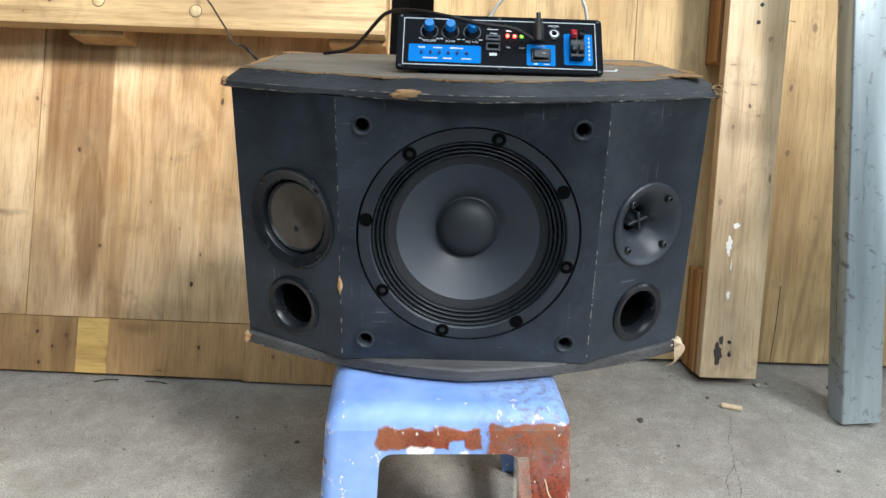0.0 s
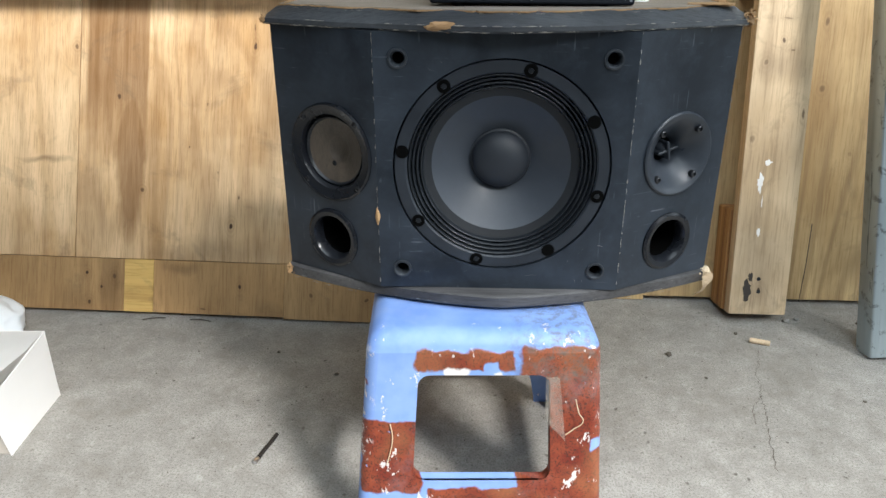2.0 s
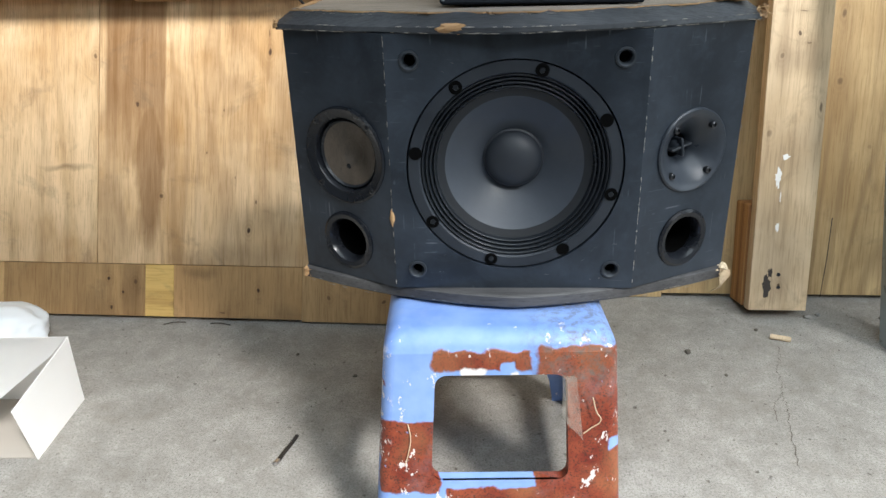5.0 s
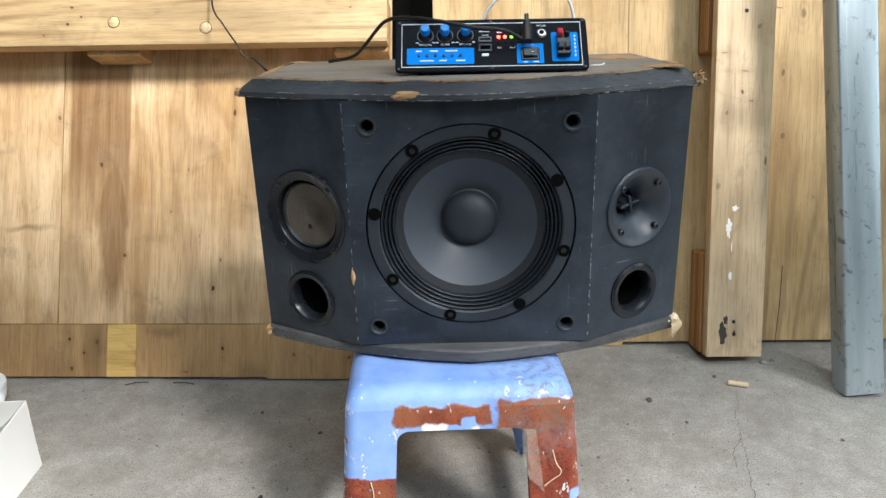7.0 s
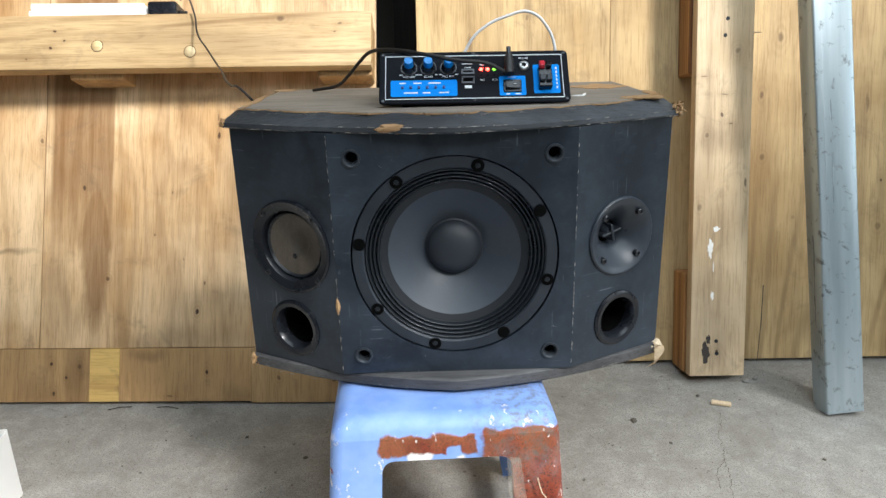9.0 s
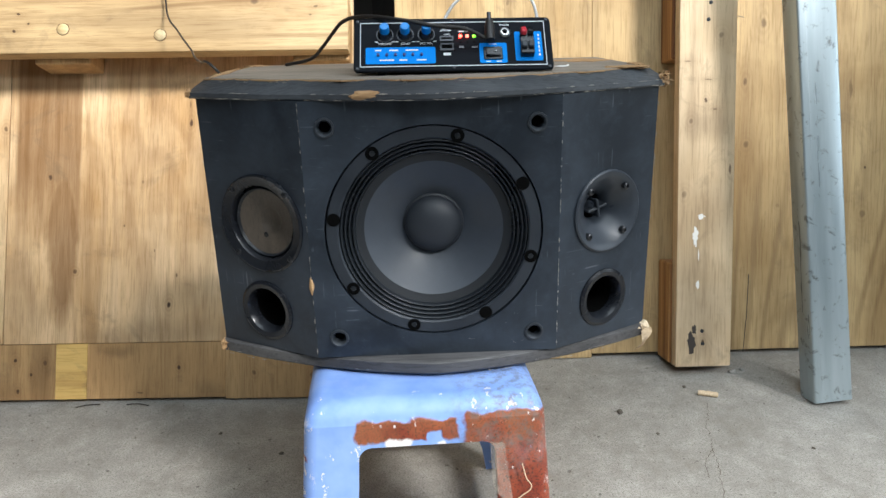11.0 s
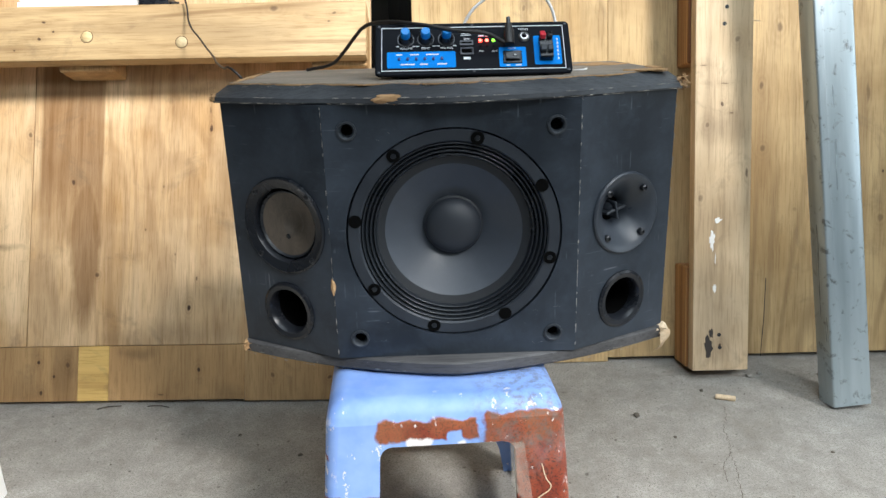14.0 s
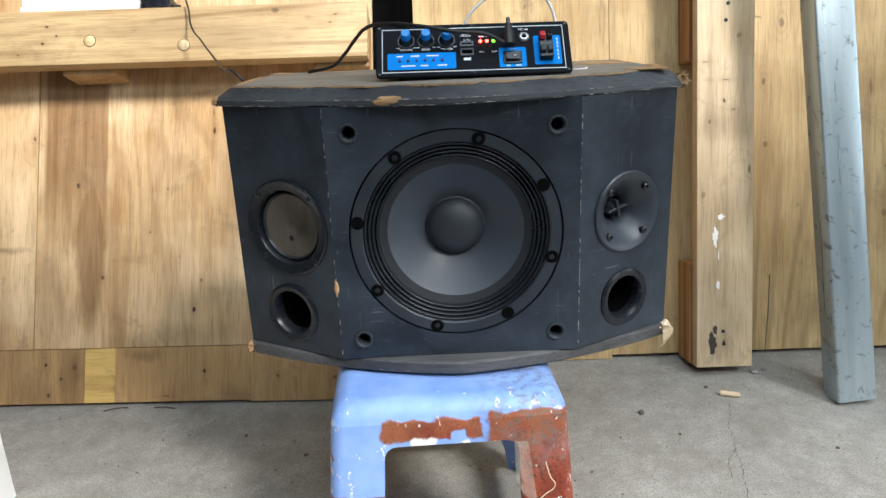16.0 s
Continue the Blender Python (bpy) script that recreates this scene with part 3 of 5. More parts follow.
# ---- the wooden panel with upright posts ----
rear = thing("wooden_panel", "plywood pallet panel with upright timber posts on blocks, leaning back", "panel", pose(0, 1.555, 0.002, -LEAN_R, 0, 0))
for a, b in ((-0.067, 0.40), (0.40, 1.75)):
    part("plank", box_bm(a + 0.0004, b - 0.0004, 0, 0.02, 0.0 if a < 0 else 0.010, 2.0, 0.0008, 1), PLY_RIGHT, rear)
for x0 in (0.571, 1.205):
    part("post", box_bm(x0, x0 + 0.13, -0.11, -0.078, 0, 2.0, 0.003, 2), POST, rear, "weathered upright timber post with nail holes")
    for z0, z1 in ((0.002, 0.243), (0.712, 0.95), (1.7, 1.95)):
        part("spacer_block", box_bm(x0 - 0.006, x0 + 0.124, -0.0775, -0.0005, z0, z1, 0.003, 1), BLOCK, rear, "laminated timber block")

# ---- dark steel column in the gap ----
col = thing("steel_column", "dark painted steel column in the gap between panels", "column", pose(-0.06, 2.35, 0))
part("flange", box_bm(-0.09, 0.09, -0.06, -0.05, 0, ROOF_Z), DARK_STEEL, col)
part("web", box_bm(-0.005, 0.005, -0.05, 0.05, 0, ROOF_Z), DARK_STEEL, col)
part("flange", box_bm(-0.09, 0.09, 0.05, 0.06, 0, ROOF_Z), DARK_STEEL, col)

# ---- galvanised steel tube ----
foot, head = Vector((0.866, 1.328, 0.0)), Vector((0.794, 1.498, 0.82))
up = (head - foot).normalized()
right = Vector((1, 0.02, 0))
right = (right - up * right.dot(up)).normalized()
back = up.cross(right)
tube_m = Matrix((right, back, up)).transposed().to_4x4()
tube_m.translation = foot + Vector((0, 0, 0.006))
steel = thing("steel_tube", "galvanised rectangular steel tube leaning upright, worn zinc", "metal post", tube_m)
bm = bmesh.new()
outer, inner = round_rect(-0.042, 0.042, -0.03, 0.03, 0.005, 3), round_rect(-0.039, 0.039, -0.027, 0.027, 0.003, 3)
rings = [[bm.verts.new((x, y, z)) for x, y in pts] for pts, z in ((outer, 0), (outer, 2.05), (inner, 2.05), (inner, 0))]
for a, b in zip(rings, rings[1:] + rings[:1]):
    for i in range(len(a)):
        bm.faces.new((a[i], a[(i + 1) % len(a)], b[(i + 1) % len(a)], b[i]))
part("tube", bm, GALV, steel)
part("weld_seam", box_bm(-0.0265, -0.0245, -0.0304, -0.029, 0.001, 2.049), GALV, steel, "fine weld seam")

# ---- stool ----
SX, SY, SH = -0.0170, 0.75, 0.361
stool = thing("plastic_stool", "worn blue plastic stool with flaking brown-red paint, standing on concrete", "stool", pose(SX, SY + 0.003, 0, 0, 0, 3.0))
CR = 0.017
HALF, DEPTH, SPLAY = 0.1510, 0.335, math.tan(radians(4.3))


def stool_ring(z, inset=0.0, r=CR):
    g = (SH - z) * SPLAY - inset
    return round_rect(-HALF - g, HALF + g, -g, DEPTH + g, r, 6)


EDGE = 0.026
seat_rings = [(stool_ring(SH - EDGE), SH - EDGE)]
for i in range(1, 10):
    a = radians(10 * i)
    z = SH - EDGE * (1 - math.sin(a))
    seat_rings.append((stool_ring(z, EDGE * (1 - math.cos(a)) + (SH - z) * SPLAY * 0.5, CR), z))
seat_rings.append((stool_ring(SH, 0.06), SH - 0.001))
part("seat", layers_bm(seat_rings), STOOL, stool, "blue plastic seat")


def side_frame(width0, name):
    """One side of the stool: two legs, the apron above and a bar between, in its own flat plane."""
    h = SH - 0.026
    w = lambda z: width0 - CR + (SH - z) * SPLAY
    out = [(-w(h), h), (w(h), h), (w(0.0) + 0.003, 0), (w(0) - 0.030, 0), (w(0.06) - 0.034, 0.05)]
    out += [(w(0.1) - 0.036 - 0.02 * i / 4, 0.072 + 0.016 * i / 4) for i in range(1, 5)]
    out += [(-x, z) for x, z in reversed(out[2:])]
    hole = [(x + (0.008 if x > 0 else -0.008) * (0.30 - z) / 0.16, z) for x, z in round_rect(-0.0855, 0.0875, 0.140, 0.303, 0.016, 5)]
    bm = sheet_bm(out, [hole], 0.004)
    lip = [bm.verts.new((x, y, z)) for y in (0.0, 0.016) for x, z in hole]
    n = len(hole)
    for i in range(n):
        bm.faces.new((lip[i], lip[(i + 1) % n], lip[n + (i + 1) % n], lip[n + i]))
    for v in bm.verts:
        v.co.y -= (SH - v.co.z) * SPLAY
    return bm


part("side_frame", side_frame(HALF, "side_frame"), STOOL, stool)
part("side_frame", side_frame(HALF, "side_frame"), STOOL, stool, "", pose(0, DEPTH, 0, 0, 0, 180))
part("side_frame", side_frame(DEPTH / 2, "side_frame"), STOOL, stool, "", pose(-HALF, DEPTH / 2, 0, 0, 0, -90))
part("side_frame", side_frame(DEPTH / 2, "side_frame"), STOOL, stool, "", pose(HALF, DEPTH / 2, 0, 0, 0, 90))
for cx, cy, a0 in ((1, 0, 270), (1, 1, 0), (0, 1, 90), (0, 0, 180)):
    bm = bmesh.new()
    rings = []
    for z in (0.0, 0.12, 0.24, SH - 0.026):
        g = (SH - z) * SPLAY
        px = (HALF + g - CR) * (1 if cx else -1)
        py = (DEPTH + g - CR) if cy else (-g + CR)
        arc = [radians(a0 + 90 * i / 8) for i in range(9)]
        ring = [(px + CR * math.cos(a), py + CR * math.sin(a)) for a in arc] + [(px + (CR - 0.004) * math.cos(a), py + (CR - 0.004) * math.sin(a)) for a in reversed(arc)]
        rings.append((ring, z))
    part("leg_corner", layers_bm(rings), STOOL, stool)

# ---- loudspeaker ----
Z0, Z1 = 0.383, 0.722
BX, WX, WY = 0.160, 0.302, 0.077
spk = thing("loudspeaker", "scuffed black three-sided karaoke loudspeaker with a ten-inch woofer, on a stool", "speaker", pose(0.0048, 0.84, 0.0016, 0, -0.6, 0))
WC = 0.5515
part("baffle", sheet_bm([(-BX, Z0), (BX, Z0), (BX, Z1), (-BX, Z1)], [circle(0, WC, 0.1395, 96)] + [circle(sx * 0.130, gz, 0.0085, 20) for sx in (-1, 1) for gz in (0.411, 0.690)], 0.016), VINYL, spk)
wing_len = math.hypot(WX - BX, WY)
wing_ang = math.degrees(math.atan2(WY, WX - BX))
L_MID, L_PORT, R_TW, R_PORT = (0.0735, 0.5625, 0.066), (0.0790, 0.4395, 0.0425), (0.0800, 0.5640, 0.0560), (0.0805, 0.4410, 0.0415)
left_m = Matrix.Translation((-BX, 0, 0)) @ pose(0, 0, 0, 0, 0, -wing_ang)
right_m = Matrix.Translation((BX, 0, 0)) @ pose(0, 0, 0, 0, 0, wing_ang)
left_panel = part("wing_panel", sheet_bm([(-wing_len, Z0), (0, Z0), (0, Z1), (-wing_len, Z1)], [circle(-L_MID[0], L_MID[1], 0.0535), circle(-L_PORT[0], L_PORT[1], 0.035)], 0.016), VINYL, spk, "", left_m)
right_panel = part("wing_panel", sheet_bm([(0, Z0), (wing_len, Z0), (wing_len, Z1), (0, Z1)], [circle(R_TW[0], R_TW[1], 0.048), circle(R_PORT[0], R_PORT[1], 0.035)], 0.016), VINYL, spk, "", right_m)
DEEP = 0.31
carcass = bmesh.new()
loop = [(-WX + 0.001, WY + 0.003), (-0.29, DEEP), (0.29, DEEP), (WX - 0.001, WY + 0.003)]
cv = [[carcass.verts.new((x, y, z)) for x, y in loop] for z in (Z0, Z1)]
for i in range(3):
    carcass.faces.new((cv[0][i], cv[0][i + 1], cv[1][i + 1], cv[1][i]))
bmesh.ops.solidify(carcass, geom=list(carcass.faces), thickness=0.014)
part("carcass", carcass, VINYL, spk)


def plate_outline(half, front, side, rear_half, rear, inset=0.0, n=28, rag=0.0):
    """Seen from above: a bowed front edge, straight sides and back."""
    pts = []
    for i in range(n + 1):
        u = -1 + 2 * i / n
        x = u * (half - inset)
        y = front + (side - front) * (0.72 * u * u + 0.28 * abs(u)) + inset
        pts.append((x, y + rag * (noise.noise((x * 22, 3.1, inset * 50)) + 0.5 * noise.noise((x * 70, 1.0, 0)) + 0.3 * noise.noise((x * 260, 5.0, 0)))))
    pts += [(rear_half - inset, rear - inset), (-rear_half + inset, rear - inset)]
    return pts


lid_args = (0.311, -0.028, 0.070, 0.292, 0.318)
lid = part("lid", layers_bm([(plate_outline(*lid_args, 0.002), 0.7222), (plate_outline(*lid_args, 0.0), 0.7245), (plate_outline(*lid_args, 0.0005), 0.7295), (plate_outline(*lid_args, 0.006), 0.7335),
                             (plate_outline(*lid_args, 0.019), 0.7435), (plate_outline(*lid_args, 0.024), 0.7450)]), EDGE_VINYL, spk, "black vinyl lid with chipped bowed edge")
part("top_veneer", layers_bm([(plate_outline(*lid_args, 0.0215, 160, 0.012), 0.7440), (plate_outline(*lid_args, 0.0215, 160, 0.012), 0.7458), (plate_outline(*lid_args, 0.0235, 160, 0.012), 0.7464)]), DUSTY_TOP, spk, "dusty brown peeling top veneer")
part("torn_edge", layers_bm([(plate_outline(*lid_args, 0.0195, 160, 0.010), 0.7434), (plate_outline(*lid_args, 0.0195, 160, 0.010), 0.7448), (plate_outline(*lid_args, 0.0205, 160, 0.010), 0.7452)]), RAW_CHIP, spk, "pale torn edge under the veneer")
base_args = (0.3065, -0.026, 0.072, 0.292, 0.318)
part("base_plate", layers_bm([(plate_outline(*base_args, 0.012), 0.3612), (plate_outline(*base_args, 0.003), 0.3640), (plate_outline(*base_args, 0.0), 0.3670), (plate_outline(*base_args, 0.0005), 0.3800),
                              (plate_outline(*base_args, 0.003), 0.3822), (plate_outline(*base_args, 0.006), 0.3828)]), BASE_VINYL, spk, "dusty black base plate with worn corners")


def along_front(args, u, inset=0.0):
    half, front, side = args[:3]
    return Vector((u * (half - inset), front + (side - front) * (0.72 * u * u + 0.28 * abs(u)) + inset, 0))


# woofer
woofer = part("woofer", lathe_bm([(0.1375, 0.012), (0.1375, 0.001), (0.1365, 0.0), (0.1235, 0.0), (0.1215, 0.002), (0.1215, 0.014)], 96), FLANGE, spk, "round black steel woofer frame", pose(0, 0.0015, WC))
surr = [(0.1222, 0.002), (0.1218, 0.009)]
for i in range(61):
    f = i / 60
    surr.append((0.1215 - 0.0205 * f, 0.0075 + 0.008 * f ** 0.8 - 0.0056 * abs(math.sin(f * math.pi * 4.0)) ** 0.7))
part("surround", lathe_bm(surr, 96), RUBBER, woofer, "ribbed black cloth surround")
part("cone_rim", lathe_bm([(0.1020, 0.0150), (0.0905, 0.0190)], 96), CONE_RIM, woofer)
cone = [(0.0905, 0.0190)] + [(0.0905 - 0.0520 * f, 0.0190 + 0.034 * f ** 0.92) for f in (0.1, 0.25, 0.4, 0.55, 0.7, 0.85, 1.0)]
part("cone", lathe_bm(cone, 96), CONE, woofer, "dark grey paper cone")
cap = [(0.0415, 0.0525), (0.0405, 0.0495), (0.0385, 0.0485)] + [(0.0385 * math.cos(a), 0.0485 - 0.021 * math.sin(a)) for a in (math.radians(d) for d in range(8, 91, 6))]
cap[-1] = (0.0, cap[-1][1])
part("dust_cap", lathe_bm(cap, 64), DUSTCAP, woofer, "domed black dust cap")
for i, turn in enumerate((-15.5, 29, 75.7, 125, 170, 213.5, 256.5, 300.5)):
    a = radians(turn)
    nm = pose(0.1288 * math.cos(a), -0.0006, 0.1288 * math.sin(a))
    # flat disc, not a cut: its black colour stands for the notch's shade
    notch = part("bolt_notch", lathe_bm([(0.0086, 0.0), (0.0086, -0.0005), (0.0, -0.0005)], 20), VOID, woofer, "screw notch, its shade drawn as a flat black disc", nm)
    if i % 3 != 1:
        part("screw", lathe_bm([(0.0036, -0.0004), (0.0034, -0.0012), (0.0016, -0.0016), (0.0, -0.0010)], 12), RUBBER, woofer, "", pose(0.1285 * math.cos(a), -0.0006, 0.1285 * math.sin(a)))

# grille sockets
for sx in (-1, 1):
    for gz in (0.411, 0.690):
        sock = part("grille_socket", lathe_bm([(0.0125, 0.0005), (0.0122, -0.0022), (0.0100, -0.0026), (0.0082, -0.0006), (0.0074, 0.004), (0.0070, 0.02)], 28), SOCKET, spk, "", pose(sx * 0.130, 0, gz))
        part("hole", lathe_bm([(0.0072, 0.012), (0.0, 0.012)], 20), VOID, sock)

# midrange driver on one wing
mid = part("midrange_driver", lathe_bm([(0.0662, 0.0005), (0.0660, -0.0022), (0.0635, -0.0040), (0.0600, -0.0026), (0.0560, -0.0014), (0.0515, -0.0006), (0.0495, 0.003), (0.0485, 0.012)], 80),
           BLACK, spk, "round black midrange driver with a dusty brown cone", left_m @ pose(-L_MID[0], 0, L_MID[1]))
part("surround", lathe_bm([(0.0488, 0.009), (0.0460, 0.0055), (0.0430, 0.009)], 72), RUBBER, mid)
part("cone", lathe_bm([(0.0435, 0.0085), (0.030, 0.0135), (0.0185, 0.018)], 64), BROWN_CONE, mid, "dusty brown paper cone")
part("dust_cap", lathe_bm([(0.0188, 0.018), (0.016, 0.020), (0.009, 0.024), (0.0, 0.0255)], 40), BROWN_CONE, mid, "dented brown dust cap")
part("dent", lathe_bm([(0.0038, 0.0155), (0.003, 0.0150), (0, 0.0150)], 12), RUBBER, mid, "dark dent", pose(-0.008, 0, -0.02))
for ax, az in ((-1, 1), (-1, -1), (1, 1), (1, -1)):
    part("screw", lathe_bm([(0.0042, 0.0), (0.0042, -0.0035), (0.0022, -0.0045), (0.0018, -0.003), (0.0, -0.003)], 14), SCREW, mid, "", pose(ax * 0.043, 0, az * 0.043))


def port(parent_m, cx, cz, r):
    p = part("bass_port", lathe_bm([(r, 0.0005), (r - 0.0004, -0.0022), (r - 0.004, -0.0042), (r - 0.010, -0.0030), (r - 0.0128, 0.0015), (r - 0.0140, 0.008), (r - 0.0142, 0.013)], 64),
             BLACK, spk, "flared glossy black bass port", parent_m @ pose(cx, 0, cz))
    part("port_tube", lathe_bm([(r - 0.0141, 0.0128), (r - 0.0145, 0.074), (0.0, 0.074)], 40), VOID, p, "unlit black port tube")


port(left_m, -L_PORT[0], L_PORT[1], L_PORT[2])
port(right_m, R_PORT[0], R_PORT[1], R_PORT[2])

# horn tweeter on the other wing
tw = part("horn_tweeter", lathe_bm([(0.0560, 0.0005), (0.0558, -0.0026), (0.0538, -0.0042), (0.0500, -0.0034), (0.0440, 0.0), (0.034, 0.008), (0.025, 0.017), (0.0185, 0.026), (0.0165, 0.034)], 80),
          HORN, spk, "round grey-black horn tweeter with a phase plug", right_m @ pose(R_TW[0], 0, R_TW[1]))
part("throat", lathe_bm([(0.0168, 0.033), (0.0, 0.035)], 32), VOID, tw)
part("phase_plug", lathe_bm([(0.0105, 0.034), (0.0100, 0.026), (0.0065, 0.021), (0.0, 0.0195)], 24), HORN, tw, "dusty phase plug")
part("fin", box_bm(-0.017, 0.017, 0.0165, 0.034, -0.0018, 0.0018, 0.001, 1), SOCKET, tw, "", pose(0, 0, 0, 0, -12, 0))
part("fin", box_bm(-0.0018, 0.0018, 0.0150, 0.034, -0.013, 0.013, 0.001, 1), HORN, tw, "", pose(0, 0, 0, 0, -12, 0))
for ax, az in ((-1, 1), (-1, -1), (1, 1), (1, -1)):
    part("screw", lathe_bm([(0.0046, 0.002), (0.0046, -0.0038), (0.0025, -0.005), (0.002, -0.003), (0.0, -0.003)], 14), SCREW, tw, "", pose(ax * 0.0305, 0, az * 0.0305))

# worn spots: bare chipboard and a torn flap at the corners
def chip(name, center, size, material, parent, label, seed=0, flat=(1, 0.35, 0.6)):
    bm = bmesh.new()
    bmesh.ops.create_icosphere(bm, subdivisions=3, radius=1)
    for v in bm.verts:
        k = 1 + 0.35 * noise.noise(v.co * 1.7 + Vector((seed, 0, 0))) + 0.15 * noise.noise(v.co * 5 + Vector((0, seed, 0)))
        v.co = Vector((v.co.x * size * flat[0] * k, v.co.y * size * flat[1] * k, v.co.z * size * flat[2] * k))
    return part(name, bm, material, parent, label, Matrix.Translation(center))


chip("bare_chip", along_front(lid_args, -0.235) + Vector((0, 0.004, 0.7285)), 0.020, RAW_CHIP, spk, "bare orange chipboard chip", 2, (1.05, 0.28, 0.30))
chip("bare_corner", Vector((-0.3080, 0.073, 0.7275)), 0.0068, RAW_CHIP, spk, "frayed bare corner", 4, (0.7, 1.0, 0.8))
chip("bare_corner", Vector((0.3080, 0.074, 0.7270)), 0.008, RAW_CHIP, spk, "frayed bare corner", 5, (0.7, 1.0, 0.8))
chip("bare_corner", Vector((-0.3035, 0.075, 0.3735)), 0.0085, RAW_CHIP, spk, "frayed bare corner", 6, (0.8, 1.0, 1.0))
chip("bare_corner", Vector((0.3030, 0.076, 0.3735)), 0.011, PAPER, spk, "torn pale corner", 7, (0.8, 0.8, 1.1))
chip("bare_chip", Vector((-BX - 0.001, 0.001, 0.486)), 0.011, RAW_CHIP, spk, "bare chip on the corner", 8, (0.28, 0.28, 1.0))
bm = bmesh.new()
flap = []
for i in range(9):
    f = i / 8
    cx, cz = 0.306 - 0.017 * f ** 1.3, 0.380 - 0.030 * f
    w = 0.014 * (1 - 0.45 * f) + 0.003 * math.sin(9 * f)
    flap.append([bm.verts.new((cx + j * w * 0.55, 0.066 - 0.012 * math.sin(f * 2.6) + 0.004 * j, cz - 0.003 * j * j)) for j in (-1, 0, 1)])
for a, b in zip(flap, flap[1:]):
    for i in range(2):
        bm.faces.new((a[i], a[i + 1], b[i + 1], b[i]))
bmesh.ops.solidify(bm, geom=list(bm.faces), thickness=0.0012)
part("torn_flap", bm, PAPER, spk, "curled pale torn veneer flap")

# bare patches and splintered fibres where the veneer has come away
def torn_patch(x, y, w, d, seed, turn=0.0):
    rr = random.Random(seed)
    pts = [(w * (1 + rr.uniform(-0.4, 0.25)) * math.cos(2 * math.pi * i / 26), d * (1 + rr.uniform(-0.4, 0.25)) * math.sin(2 * math.pi * i / 26)) for i in range(26)]
    part("bare_patch", layers_bm([(pts, 0.0), (pts, 0.0010)]), RAW_CHIP, spk, "bare tan patch in the top veneer", pose(x, y, 0.7462, 0, 0, turn))


torn_patch(0.262, 0.085, 0.030, 0.022, 21, 20)
torn_patch(0.232, 0.225, 0.038, 0.030, 22)
torn_patch(0.285, 0.130, 0.008, 0.030, 23)
torn_patch(-0.280, 0.16, 0.006, 0.070, 24)
torn_patch(-0.264, 0.285, 0.020, 0.012, 25)
torn_patch(0.118, 0.300, 0.030, 0.008, 26)


def fibres(center, spread, count, length, seed, material=RAW_CHIP):
    rr = random.Random(seed)
    bm = bmesh.new()
    for i in range(count):
        c = Vector([rr.uniform(-q, q) for q in spread])
        way = Vector((c.x / spread[0] + rr.uniform(-0.8, 0.8), -0.4 + rr.uniform(-0.8, 0.4), rr.uniform(-0.9, 0.7))).normalized() * length * rr.uniform(0.4, 1)
        side = way.cross(Vector((rr.uniform(-1, 1), rr.uniform(-1, 1), 1))).normalized() * length * rr.uniform(0.15, 0.35)
        a, b, d = bm.verts.new(c - side), bm.verts.new(c + side), bm.verts.new(c + way)
        e = bm.verts.new(c + way * 0.2 + side.cross(way).normalized() * length * 0.15)
        for f in ((a, b, d), (a, b, e), (b, d, e), (d, a, e)):
            bm.faces.new(f)
    part("frayed_fibres", bm, material, spk, "splintered frayed chipboard fibres", Matrix.Translation(center))


fibres(Vector((0.306, 0.076, 0.731)), (0.008, 0.012, 0.008), 46, 0.010, 31)
fibres(Vector((-0.307, 0.074, 0.729)), (0.005, 0.010, 0.005), 26, 0.006, 32)
fibres(Vector((-0.300, 0.074, 0.374)), (0.004, 0.008, 0.006), 24, 0.006, 33)
fibres(Vector((0.300, 0.076, 0.372)), (0.006, 0.010, 0.008), 36, 0.009, 34, PAPER)

# pale scuffs along the edges, as thin slivers
rs = random.Random(11)
bm = bmesh.new()


def sliver(bm, p, d, length, width, lift):
    d = d.normalized()
    side = Vector((0, 0, 1)).cross(d) if abs(d.z) < 0.9 else Vector((1, 0, 0))
    side = (side.normalized() * rs.uniform(-0.4, 0.4) + Vector((0, 0, 1)) * rs.uniform(0.5, 1)).normalized() if abs(d.z) < 0.9 else side
    a, b = p - d * length / 2, p + d * length / 2
    vs = [bm.verts.new(a), bm.verts.new(p + side * width * rs.uniform(0.4, 1) + lift), bm.verts.new(b), bm.verts.new(p - side * width * rs.uniform(0.2, 0.8) - lift * 0.2)]
    bm.faces.new(vs)
    bm.faces.new([bm.verts.new(v.co + Vector((0, 0.0006, 0))) for v in reversed(vs)])


for i in range(120):
    u = rs.uniform(-1, 1)
    p, q = along_front(lid_args, u), along_front(lid_args, min(1, u + 0.02))
    p.z = q.z = rs.choice((0.7232, 0.7238, 0.7305, 0.7425 if abs(u) < 0.9 else 0.7238))
    off = 0.0012 if p.z < 0.735 else -0.0172
    sliver(bm, p - Vector((0, off, 0)), q - p + Vector((0.0001, 0, 0)), rs.uniform(0.002, 0.016), rs.uniform(0.0003, 0.0011), Vector((0, -0.0006, 0)))
for i in range(80):
    u = rs.uniform(-1, 1)
    p, q = along_front(base_args, u), along_front(base_args, min(1, u + 0.02))
    p.z = q.z = rs.choice((0.3640, 0.3685, 0.3775))
    sliver(bm, p - Vector((0, 0.0010 if p.z < 0.375 else -0.001, 0)), q - p + Vector((0.0001, 0, 0)), rs.uniform(0.002, 0.014), rs.uniform(0.0003, 0.0009), Vector((0, -0.0005, 0)))
